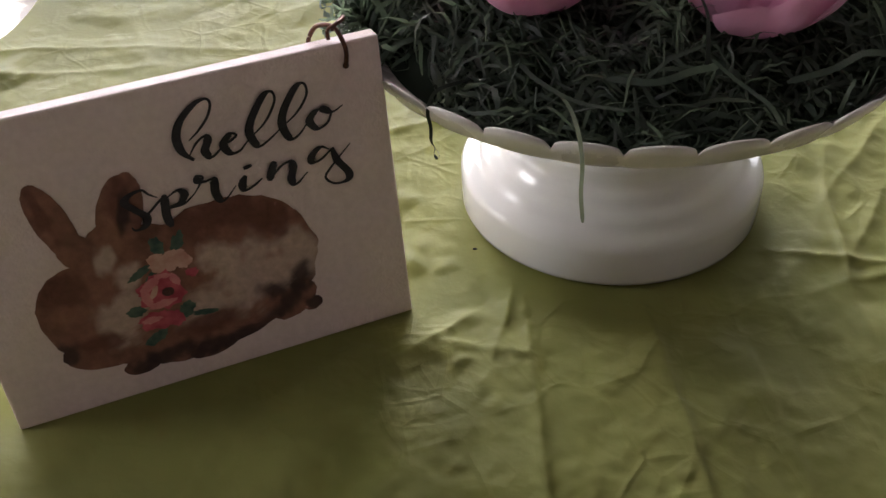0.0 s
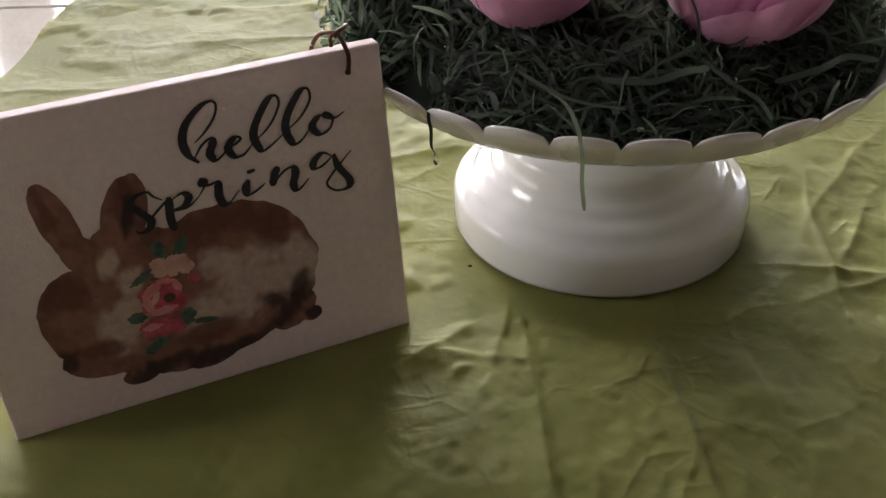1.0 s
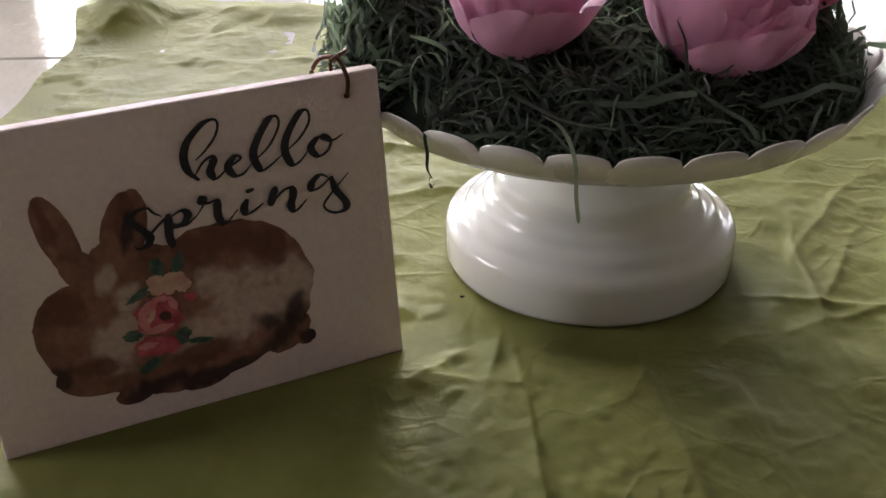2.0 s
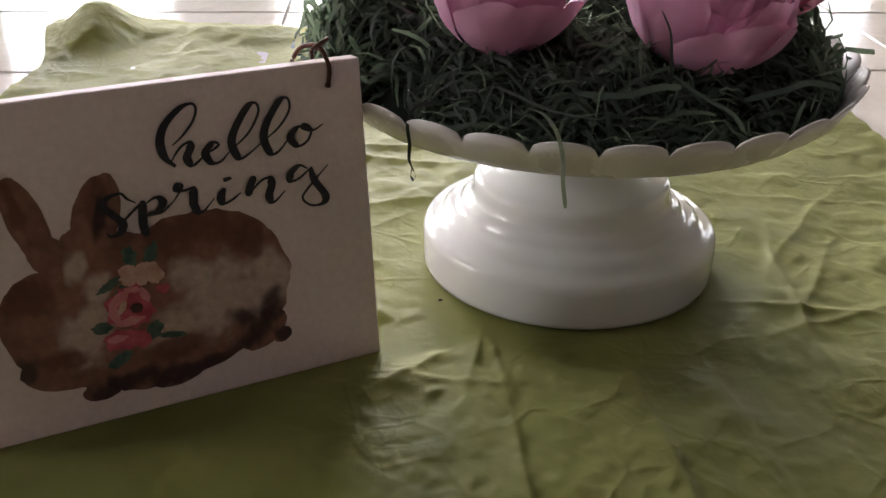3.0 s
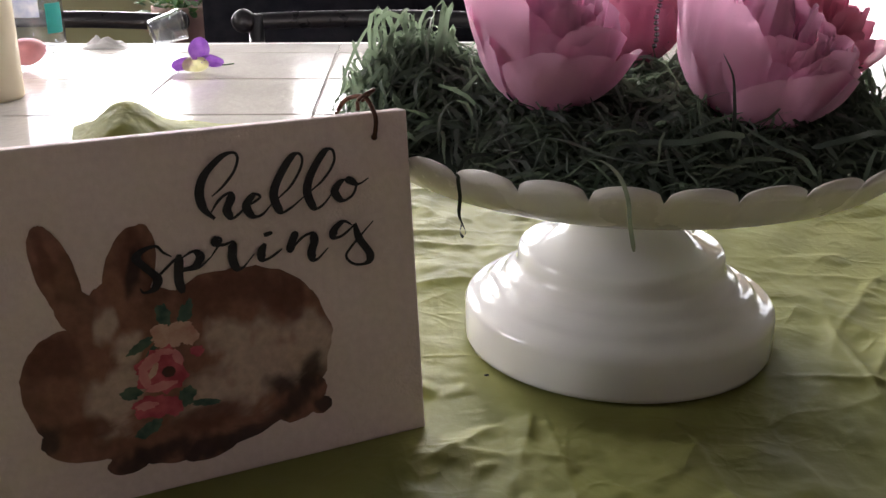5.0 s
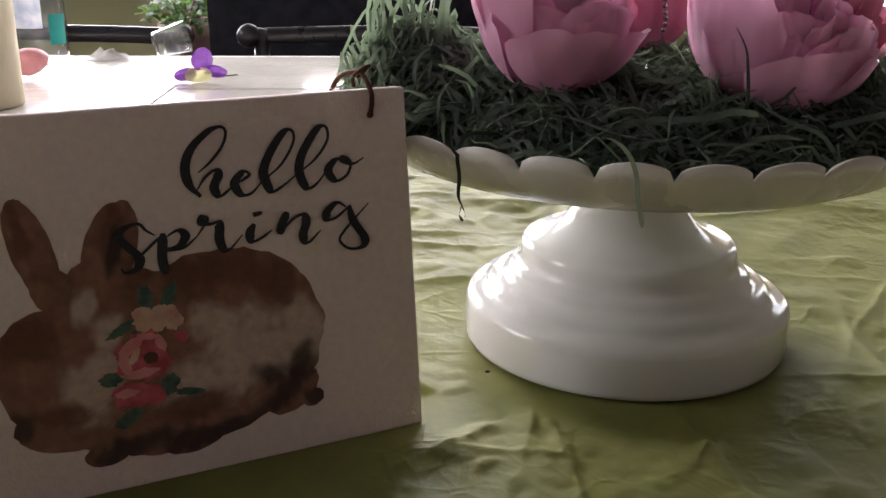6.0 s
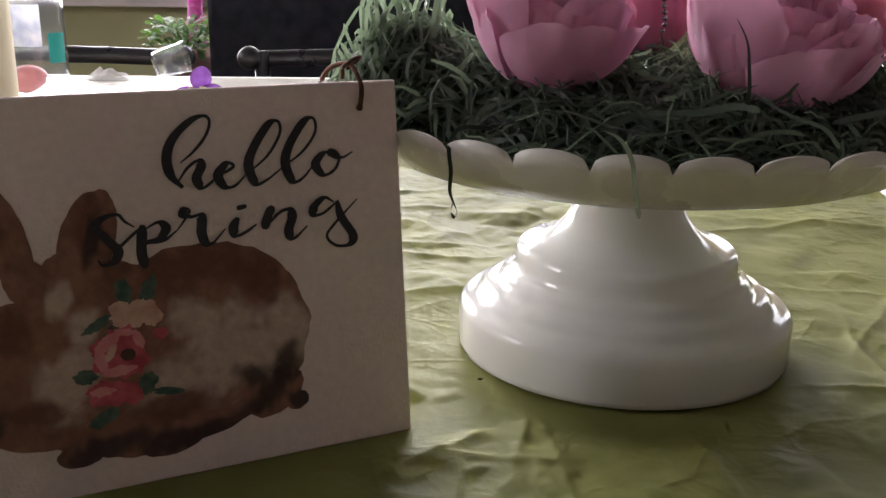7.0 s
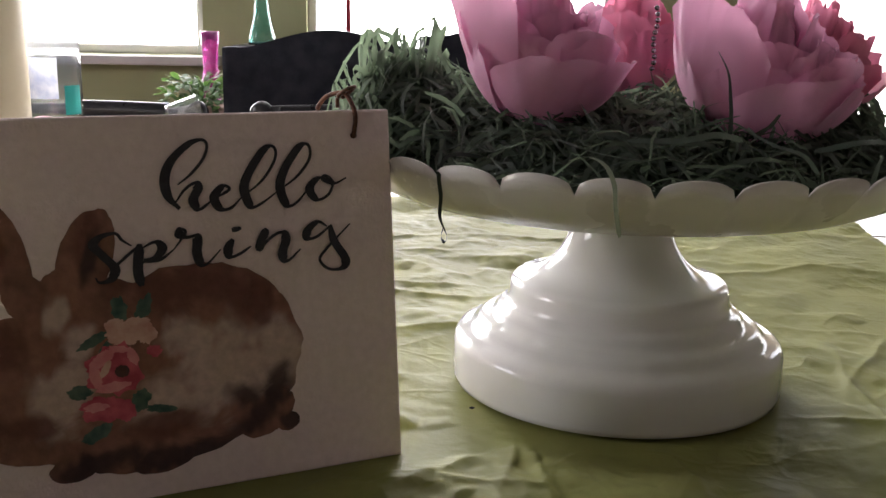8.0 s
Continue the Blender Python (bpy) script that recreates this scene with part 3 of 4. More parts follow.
LETTERS = {
    "letter_h": [[(98.4, 113.9), (102.9, 117.4), (107.5, 122.7), (109.3, 127.7), (107.7, 130.1), (102.9, 128.8), (96.5, 122.9), (93.9, 116.3), (94.9, 109.7), (98.7, 104.9)], [(97.1, 107.0), (100.6, 111.8), (104.3, 114.2), (105.4, 112.1), (103.6, 107.8), (105.3, 104.4), (107.8, 105.4), (110.8, 108.0)]],
    "letter_e": [[(110.8, 108.0), (114.5, 109.6), (116.8, 111.3), (114.5, 112.5), (111.1, 108.5), (113.2, 104.0), (117.0, 104.0), (121.0, 107.7)]],
    "letter_l": [[(121.0, 107.7), (129.0, 113.9), (134.0, 121.7), (133.8, 126.3), (130.3, 125.8), (124.7, 118.1), (122.1, 111.2), (124.4, 104.2), (128.2, 104.9), (134.8, 109.4)]],
    "letter_l_again": [[(134.8, 109.4), (142.2, 114.6), (147.2, 121.3), (147.0, 126.5), (143.4, 126.0), (137.5, 117.6), (135.6, 110.6), (138.1, 103.7), (142.0, 104.7), (147.0, 110.3)]],
    "letter_o": [[(154.4, 113.6), (150.1, 113.3), (146.9, 109.4), (149.8, 105.1), (154.2, 106.8), (156.1, 111.3), (154.1, 114.0), (153.3, 112.9), (157.1, 111.1), (161.5, 113.1)]],
    "letter_s": [[(81.4, 92.5), (78.4, 94.8), (76.1, 97.5), (71.2, 96.6), (68.7, 93.7), (71.8, 89.5), (75.4, 84.8), (74.0, 80.9), (70.2, 80.0), (68.8, 81.9)], [(75.0, 84.9), (79.3, 88.6), (83.0, 91.7)]],
    "letter_p": [[(84.2, 93.0), (83.5, 87.3), (83.2, 82.4), (84.2, 77.3)], [(84.7, 91.2), (89.4, 93.3), (91.9, 90.9), (89.7, 87.6), (85.8, 86.6), (90.9, 86.5), (95.9, 89.9)]],
    "letter_r": [[(95.9, 89.9), (98.6, 93.4), (100.3, 96.2), (98.9, 97.2), (98.2, 95.0), (101.0, 94.1), (103.9, 94.4), (104.4, 92.0), (104.0, 88.0), (105.2, 84.0), (107.6, 83.5), (112.6, 88.5)]],
    "letter_i": [[(117.2, 92.1), (115.3, 88.4), (116.2, 85.4), (119.5, 86.2), (123.8, 88.8)], [(118.6, 96.7), (118.7, 95.8), (118.9, 94.9)]],
    "letter_n": [[(130.0, 95.1), (128.0, 91.1), (126.5, 86.6)], [(126.9, 86.9), (131.7, 91.8), (135.8, 93.2), (137.1, 90.2), (135.5, 84.9), (137.4, 81.9), (142.7, 86.2)]],
    "letter_g": [[(153.3, 94.2), (149.7, 96.3), (145.6, 93.2), (145.6, 90.1), (149.2, 90.5), (155.1, 94.8)], [(154.4, 94.6), (155.9, 88.2), (160.2, 80.7), (158.8, 77.1), (153.5, 77.2), (150.0, 81.1), (152.8, 85.4), (162.4, 94.6)]],
}


def wash(name, base, base2, scale=60):
    """Watercolour: pigment pooled in uneven blots."""
    return mat(name, base, 0.75, base2=base2, scale=scale, bump=0.3, bump_scale=700, lo=0.36, hi=0.64)


def print_wash():
    """The printed wash, whose pigment is laid down patch by patch in the mesh."""
    m = mat("printed_wash", (1, 1, 1), 0.75, bump=0.3, bump_scale=700)
    nt, nodes = m.node_tree, m.node_tree.nodes
    at = nodes.new("ShaderNodeVertexColor")
    at.layer_name = "pigment"
    co = nodes.new("ShaderNodeTexCoord")
    no = nodes.new("ShaderNodeTexNoise")
    no.inputs["Scale"].default_value, no.inputs["Detail"].default_value = 260, 6
    nt.links.new(co.outputs["Object"], no.inputs["Vector"])
    mr = nodes.new("ShaderNodeMapRange")
    mr.inputs["To Min"].default_value, mr.inputs["To Max"].default_value = 0.6, 1.4
    nt.links.new(no.outputs["Fac"], mr.inputs[0])
    hs = nodes.new("ShaderNodeHueSaturation")
    nt.links.new(at.outputs["Color"], hs.inputs["Color"])
    nt.links.new(mr.outputs[0], hs.inputs["Value"])
    nt.links.new(hs.outputs[0], nodes["Principled BSDF"].inputs["Base Color"])
    return m


W_PRINT = print_wash()
W_PINK = wash("pink_wash", (0.62, 0.13, 0.17), (0.40, 0.05, 0.08), 160)
W_ROSE = wash("rose_wash", (0.72, 0.32, 0.32), (0.62, 0.2, 0.22), 160)
W_PEACH = wash("peach_wash", (0.70, 0.48, 0.40), (0.55, 0.28, 0.22), 160)
W_GREEN = wash("green_wash", (0.035, 0.085, 0.070), (0.10, 0.16, 0.12), 200)
W_DARK = wash("umber_wash", (0.065, 0.032, 0.030), (0.12, 0.05, 0.04), 70)

BROWN, CREAM, RUST, UMBER = (0.235, 0.110, 0.074), (0.56, 0.43, 0.37), (0.150, 0.056, 0.040), (0.045, 0.024, 0.025)
POOLS = [
    (CREAM, [(113, 45, 24, 20, 25), (100, 58, 12, 9, 0), (55, 41, 13, 13, 30), (93, 37, 17, 11, 10), (133, 50, 9, 15, 10), (56, 71, 5, 9, -20), (62, 62, 7, 7, 0)]),
    (RUST, [(98, 78, 24, 10, 0), (36, 64, 11, 12, 30), (124, 70, 9, 12, -20), (38, 98, 3, 14, 10), (66, 95, 6, 15, -20), (90, 27, 14, 7, 10), (44, 33, 10, 5, 0)]),
    (UMBER, [(125, 27, 14, 7, 35), (131, 36, 5, 11, -12), (135, 22, 5, 4, 20), (86, 15, 15, 6, 8), (57, 14.5, 10, 5.5, 5), (101, 14.5, 15, 6, 14), (29, 32, 6, 7, -40), (70, 17, 14, 5, 5), (67, 90, 3, 12, -18), (118, 33, 6, 8, 40)]),
]


def pigment(x, z):
    """Colour of the wash at a place on the board, in millimetres."""
    c = Vector(BROWN)
    wob = 0.55 * noise.noise(Vector((x * 0.09, z * 0.09, 1))) + 0.35 * noise.noise(Vector((x * 0.30, z * 0.22, 5)))
    c *= 1 + 0.5 * wob
    for col, pools in POOLS:
        for cx, cz, rx, rz, turn in pools:
            k, s = math.cos(radians(turn)), math.sin(radians(turn))
            dx, dz = x - cx, z - cz
            d = math.hypot((dx * k + dz * s) / rx, (-dx * s + dz * k) / rz) + 0.9 * wob
            w = max(0.0, min(1.0, (1.15 - d) / 0.7))
            c = c.lerp(Vector(col), 0.9 * w * w * (3 - 2 * w))
    return c


def blot(bm, cx, cz, rx, rz, turn, y, rough=0.05, seed=0, n=72, dense=False):
    """A flat patch of paint with an uneven edge. Millimetres."""
    c, s = math.cos(radians(turn)), math.sin(radians(turn))
    layer = bm.loops.layers.float_color.get("pigment") or bm.loops.layers.float_color.new("pigment")
    tint = {}

    def put(e, f):
        x, z = cx + e * c - f * s, cz + e * s + f * c
        v = bm.verts.new(((x - 180.1) / 1000 + SW, y, (0.99 * z - 0.2) / 1000))
        if dense:
            tint[v] = (*pigment(x, z), 1)
        return v
    mid = put(0, 0)
    rings = []
    for q in [k / 16 for k in range(1, 17)] if dense else (1.0,):
        ring = []
        for i in range(n):
            a = 2 * math.pi * i / n
            k = 1 + rough * noise.noise(Vector((math.cos(a) * 2.2, math.sin(a) * 2.2, seed))) + rough * 0.6 * noise.noise(Vector((math.cos(a) * 7, math.sin(a) * 7, seed)))
            ring.append(put(q * rx * k * math.cos(a), q * rz * k * math.sin(a)))
        rings.append(ring)
    faces = [bm.faces.new((mid, rings[0][i], rings[0][(i + 1) % n])) for i in range(n)]
    for a, b in zip(rings, rings[1:]):
        faces += [bm.faces.new((a[i], b[i], b[(i + 1) % n], a[(i + 1) % n])) for i in range(n)]
    if dense:
        for f in faces:
            for l in f.loops:
                l[layer] = tint[l.vert]


def board():
    e = tagged(empty("wooden_sign", SIGN_M), "white painted wooden sign reading hello spring, leaning on the cake stand", "sign")
    bm = box(bmesh.new(), 0, SW, 0, ST, 0, SH, 0.0009, seg=2)
    b = part("board", bm, M_SIGN, e, smooth=False)
    y = -0.00025
    layers = [
        ("brown_wash_patch", W_PRINT, [(105, 52, 36.5, 33.5, -8), (45, 47, 21.5, 25, 22), (41.0, 93, 6.8, 19, 14), (66, 90, 9, 18, -20), (74, 51, 22, 31, 0), (122, 58, 17, 22, 20), (87, 28.5, 40, 17, 5),
                                       (126, 26, 12, 8, 30), (42, 27.5, 15, 8, -15), (134.5, 21.5, 4.4, 3.6, 20), (57, 15.5, 8, 4.6, 5), (88, 14.0, 11, 4.5, 8), (60, 74, 12, 14, 0), (46, 78, 7, 9, 20)]),
        ("green_wash_patch", W_GREEN, [(84, 70, 2.6, 5.5, -25), (67, 61, 6, 1.8, 25), (61, 43, 4.2, 2.6, 0), (81, 37, 4.6, 3.2, 40), (66, 27.5, 5.6, 2.6, 25), (88, 33.4, 5.6, 1.4, -10), (76, 71, 2.6, 5, 10), (70, 57, 4, 1.5, 55)]),
        ("peach_wash_patch", W_PEACH, [(79, 63, 8, 4.6, 12), (74, 65.5, 3.6, 2.8, 0), (85, 61, 3.2, 3.0, 0)]),
        ("pink_wash_patch", W_PINK, [(73, 49.5, 9.4, 9.0, 0), (68.5, 36, 8.0, 4.6, -5), (87, 55, 2.6, 2.2, 0), (76, 34.5, 3.6, 4.0, 0)]),
        ("rose_wash_patch", W_ROSE, [(69, 54, 5, 2.2, 35), (72, 43.5, 6.0, 1.8, 5), (66.5, 48, 1.8, 4.5, 10), (66, 37, 4, 1.6, 0), (79.5, 54, 1.6, 3.6, 20), (75, 57, 4, 1.2, -10)]),
    ]
    k = 0
    for nm, m, blots in layers:
        for q in blots:
            k += 1
            bm = bmesh.new()
            blot(bm, *q, y - k * 0.000018, 0.30 if m is not W_PRINT else 0.06, k * 1.7, dense=m is W_PRINT)
            part(nm, bm, m, b)
    bm = bmesh.new()
    blot(bm, 75.5, 49, 2.5, 2.2, 0, y - 0.0011, 0.2, 4)
    part("umber_wash_patch", bm, W_DARK, b)
    bm = bmesh.new()
    blot(bm, 70, 50.5, 3.4, 1.3, 60, y - 0.0011, 0.2, 8)
    part("peach_wash_patch", bm, W_PEACH, b)
    for nm, strokes in LETTERS.items():
        bm = bmesh.new()
        for s in strokes:
            stroke(bm, s, 0.0036, 0.0011, y - 0.0012)
        part(nm.replace("_again", ""), bm, M_INK, b)
    # wire hanger through the corner
    x, z = SW - 0.0152, SH - 0.0060
    wire = smooth_curve([(x + 0.0003, -0.0010, z - 0.0035), (x + 0.0008, -0.0022, z + 0.002), (x + 0.0004, -0.0022, SH), (x - 0.0012, 0.001, SH + 0.0055),
                         (x - 0.0038, 0.005, SH + 0.0065), (x - 0.0075, 0.010, SH + 0.0045), (x - 0.0105, 0.0125, SH - 0.002), (x - 0.0115, 0.0125, SH - 0.012), (x - 0.006, 0.0098, SH - 0.014)], 8)
    part("wire_hanger", tube(bmesh.new(), wire, 0.00095, 8), M_WIRE, e, "thin rusty wire")
    twist = smooth_curve([(x - 0.0042, 0.0035, SH + 0.001), (x - 0.0040, 0.0030, SH + 0.005), (x - 0.0015, 0.0005, SH + 0.0075), (x + 0.0016, 0.0010, SH + 0.0085), (x + 0.0030, 0.004, SH + 0.0085), (x + 0.0005, 0.0055, SH + 0.0060), (x - 0.0022, 0.0030, SH + 0.0048)], 8)
    part("wire_twist", tube(bmesh.new(), twist, 0.00085, 6), M_WIRE, e, "thin rusty wire")
    bm = bmesh.new()
    bmesh.ops.create_icosphere(bm, subdivisions=2, radius=0.0013, matrix=pose(x + 0.0003, -0.0006, z - 0.0036))
    part("wire_end", bm, M_WIRE, e)
    return e


board()

# ---------------------------------------------------------------- shredded paper grass
rng = random.Random(11)


def mound(x, y):
    """Height of the heaped grass above the table."""
    dx, dy = x - STAND[0], y - STAND[1]
    r = math.hypot(dx, dy) / 0.128
    h = 0.1065 + 0.0245 * max(0.0, 1 - r ** 2.8)
    h += 0.030 * math.exp(-((dx + 0.112) ** 2 + (dy - 0.012) ** 2) / 0.0016)
    h += 0.012 * math.exp(-((dx - 0.105) ** 2 + (dy - 0.02) ** 2) / 0.0020)
    h += 0.004 * noise.noise(Vector((x * 40, y * 40, 2)))
    return h


def inside(px, py, reach):
    """Keeps a point within that reach of the dish's middle."""
    ex, ey = px - STAND[0], py - STAND[1]
    rr = math.hypot(ex, ey)
    k = min(1.0, reach / max(rr, 1e-6))
    return STAND[0] + ex * k, STAND[1] + ey * k, rr * k


def grass_heap():
    bm = bmesh.new()
    n = 60

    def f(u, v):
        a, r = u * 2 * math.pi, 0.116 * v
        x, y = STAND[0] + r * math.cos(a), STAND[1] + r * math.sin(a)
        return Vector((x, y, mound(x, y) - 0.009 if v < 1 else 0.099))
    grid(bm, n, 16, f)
    # closed sheet under the strands, its dark colour standing in for shade in the gaps
    bed = part("paper_grass_shade_bed", bm, M_BEDSHADE)
    tagged(bed, "bed of green paper grass, coloured dark as the shade between the strands", "paper grass", kind="stuff")
    bm = bmesh.new()
    for k in range(8200):
        a = rng.uniform(0, 2 * math.pi)
        r = 0.124 * math.sqrt(rng.uniform(0.0, 1.0))
        x, y = STAND[0] + r * math.cos(a), STAND[1] + r * math.sin(a)
        d = rng.uniform(0, 2 * math.pi)
        if rng.random() < 0.60:
            d = a + math.pi / 2 + rng.gauss(0, 0.5)
        heap = rng.random() < 0.16
        if heap:
            x, y = STAND[0] - 0.106 + rng.gauss(0, 0.021), STAND[1] + 0.012 + rng.gauss(0, 0.032)
        L = rng.uniform(0.020, 0.070) if not heap else rng.uniform(0.012, 0.034)
        bend = rng.gauss(0, 16) if not heap else rng.gauss(0, 60)
        steep = rng.gauss(0.02, 0.22) if not heap else rng.gauss(0.05, 0.40)
        lift = min(0.0035, rng.gauss(-0.0045, 0.0045))
        n, pts = 10, []
        px, py = x - math.cos(d) * L / 2, y - math.sin(d) * L / 2
        reach = 0.124 + (rng.uniform(0.0, 0.017) if heap or (rng.random() < 0.10 and math.sin(a) > -0.2) else 0.0)
        kink, wob = 0.0, rng.uniform(0.0004, 0.0016)
        for i in range(n):
            t = i / (n - 1) - 0.5
            kink += rng.gauss(0, 0.30)
            dd = d + bend * t * L + kink
            px += math.cos(dd) * L / n
            py += math.sin(dd) * L / n
            qx, qy, rr = inside(px, py, reach)
            z = mound(qx, qy) + lift + steep * t * L + 0.08 * L * math.cos(t * 6 + k) + rng.gauss(0, wob) * 0.5
            z = max(z, 0.1225 + lift * 0.2 if rr > 0.125 else 0.094 + 0.7 * max(0.0, rr - 0.10))
            pts.append((qx, qy, z))
        if any(q[0] < 0.012 and q[1] < 0.036 + 0.44 * q[0] for q in pts):
            continue
        nrm = Vector((rng.gauss(0, 0.6), rng.gauss(0, 0.6), 1)).normalized()
        ribbon(bm, pts, rng.choice((0.0006, 0.0009, 0.0012, 0.0016, 0.0022)) * rng.uniform(0.85, 1.2), nrm, rng.gauss(0, 2.4))
    # loose loops standing up at the edge
    for k in range(230):
        if k < 150:
            x, y = STAND[0] - 0.110 + rng.gauss(0, 0.019), STAND[1] + 0.015 + rng.gauss(0, 0.032)
        else:
            a = rng.uniform(-0.35, 1.0)
            x, y = STAND[0] + rng.uniform(0.10, 0.122) * math.cos(a), STAND[1] + rng.uniform(0.10, 0.122) * math.sin(a)
        z = mound(x, y) - 0.004
        d, h, w = rng.uniform(0, 6.3), rng.uniform(0.004, 0.034 if k < 70 else 0.020), rng.uniform(0.008, 0.024)
        pts = []
        for i in range(9):
            t = i / 8
            qx, qy, rr = inside(x + w * (t - 0.5) * math.cos(d) + 0.003 * math.sin(t * 7 + k), y + w * (t - 0.5) * math.sin(d) + 0.003 * math.cos(t * 5 + k), 0.142)
            pts.append((qx, qy, max(z + h * math.sin(math.pi * t), 0.1225 if rr > 0.122 else 0.11)))
        ribbon(bm, pts, rng.uniform(0.0012, 0.0028), Vector((rng.gauss(0, 1), rng.gauss(0, 1), 0.4)).normalized(), rng.gauss(0, 1.5))
    g = part("paper_grass", bm, M_GRASS, smooth=True)
    tagged(g, "heap of dark green shredded paper grass filling the dish", "paper grass", kind="stuff")


grass_heap()


def strand(pts, width, normal, label, curl=0.0, material=None):
    bm = bmesh.new()
    ribbon(bm, smooth_curve(pts, 6), width, Vector(normal), curl)
    tagged(part("grass_strand", bm, material or M_GRASS), label, "paper strand", "loose strands on the rim")


strand([(0.062, -0.002, 0.1200), (0.067, -0.022, 0.1240), (0.0695, -0.0400, 0.1235), (0.0700, -0.0540, 0.1195), (0.0690, -0.0640, 0.1138), (0.0695, -0.0705, 0.1060)], 0.0016, (0.25, -0.5, 1), "flat pale green paper strand hanging over the white rim", 0.9, M_PALESTRAND)
strand([(0.030, 0.005, 0.1200), (0.0175, -0.0060, 0.1220), (0.0135, -0.0105, 0.1160), (0.0142, -0.0095, 0.107), (0.0140, -0.0075, 0.099), (0.0158, -0.0055, 0.0935), (0.0168, -0.0045, 0.0905), (0.0158, -0.0040, 0.0885), (0.0146, -0.0045, 0.0905), (0.0152, -0.0050, 0.0940)], 0.0015, (0.9, -0.5, 0.1), "twisted dark green paper strand dangling from the rim", 4.0, M_DARKSTRAND)
strand([(0.1205, -0.010, 0.1360), (0.1270, -0.016, 0.1320), (0.1330, -0.021, 0.1290), (0.1395, -0.030, 0.1270), (0.1440, -0.034, 0.1210)], 0.0016, (0.2, -0.4, 1), "long pale green paper strand lying on the heap", 0.8)
strand([(0.082, -0.012, 0.1290), (0.100, -0.017, 0.1300), (0.114, -0.012, 0.1315), (0.126, -0.004, 0.1290)], 0.0028, (0, -0.6, 1), "long pale green paper strand lying on the heap", 0.6)
strand([(0.050, 0.004, 0.1270), (0.056, -0.012, 0.1290), (0.070, -0.022, 0.1255), (0.090, -0.026, 0.1230)], 0.0024, (0.1, -0.6, 1), "long pale green paper strand lying on the heap", -0.7)
strand([(0.150, -0.012, 0.1260), (0.168, -0.008, 0.1290), (0.184, 0.006, 0.1275), (0.200, 0.012, 0.1230)], 0.0026, (0, -0.6, 1), "long pale green paper strand lying on the heap", 0.5)

# ---------------------------------------------------------------- flowers


def petal(R, H, half, lip, ruffle, seed, closing, slant=0.0, nu=22, nv=18):
    """A broad cupped petal: narrow at its foot, bulging to R, H high, with a wavy rim that may slope to one side and roll outwards by lip."""
    bm = bmesh.new()

    def f(u, v):
        s = 2 * u - 1
        wid = half * (0.34 + 0.66 * math.sin(math.pi / 2 * min(1.0, v * 1.25)) ** 0.9)
        rim = 0.05 * noise.noise(Vector((s * 2.6, seed, 1.7))) + 0.022 * noise.noise(Vector((s * 7.0, seed, 4.1)))
        vv = v * (1 - 0.20 * abs(s) ** 3.2 + slant * s + rim * v)
        a = s * wid
        r = R * math.sin(min(1.0, vv * 1.05) * math.pi * 0.5) ** 0.72 * (1 - closing * max(0.0, vv) ** 2.4)
        r += lip * max(0.0, v - 0.72) ** 2 / 0.0784
        w = ruffle * v ** 2.2 * noise.noise(Vector((s * 1.9, v * 1.4, seed)))
        w2 = ruffle * 0.45 * v ** 4 * noise.noise(Vector((s * 5.2, v * 1.8, seed + 5)))
        crinkle = 0.012 * R * noise.noise(Vector((s * 9, v * 3.0, seed + 9)))
        r += w + w2 + crinkle
        z = H * vv ** 1.2 - 0.35 * lip * max(0.0, v - 0.80) ** 2 / 0.04
        return Vector((r * math.cos(a), r * math.sin(a), z))
    grid(bm, nu, nv, f)
    return bm


def bloom(x, y, z, size, tilt, turn, seed, material, label, outer, low=0.95):
    """outer: the big petals, as (direction, reach, height, half width in radians, closing, slope of the rim)."""
    e = tagged(empty("flower", pose(x, y, z, 0, 0, turn) @ pose(0, 0, 0, tilt, 0, 0)), label, "flower", "pink fabric blooms on the grass")
    r = random.Random(seed)
    part("receptacle", lathe(bmesh.new(), [(0, -0.001), (0.006, 0), (0.010 * size / 0.04, 0.006), (0.007, 0.014), (0, 0.016)], 16), material, e)
    for a, kr, kh, half, closing, slant in outer:
        bm = petal(size * kr, size * kh, half, size * 0.05, size * 0.13, r.uniform(0, 50), closing, slant)
        p = part("petal", bm, material, e)
        p.rotation_euler = (0, 0, radians(a - turn))
    # rings of petals, each standing a little higher and closer than the one outside it
    specs = [(6, 0.90, low, 0.66, 0.10, 0.05), (6, 0.82, low + 0.16, 0.66, 0.14, 0.05), (6, 0.72, low + 0.30, 0.70, 0.20, 0.04), (5, 0.60, low + 0.40, 0.78, 0.28, 0.03), (5, 0.46, low + 0.46, 0.85, 0.36, 0.02), (4, 0.32, low + 0.48, 1.0, 0.42, 0.0), (3, 0.18, low + 0.45, 1.2, 0.45, 0.0)]
    for li, (n, kr, kh, half, closing, curl) in enumerate(specs):
        for i in range(n):
            bm = petal(size * kr * r.uniform(0.94, 1.05), size * kh * r.uniform(0.90, 1.08), half * r.uniform(0.9, 1.15), curl * size, size * 0.15, r.uniform(0, 50), closing, r.uniform(-0.10, 0.10), 16, 14)
            p = part("petal", bm, material, e)
            p.rotation_euler = (r.gauss(0, 0.05), r.gauss(0, 0.05), 2 * math.pi * (i + 0.5 * (li % 2)) / n + r.gauss(0, 0.15))
            p.location = (0, 0, 0.0010 * (li + 1))
    return e


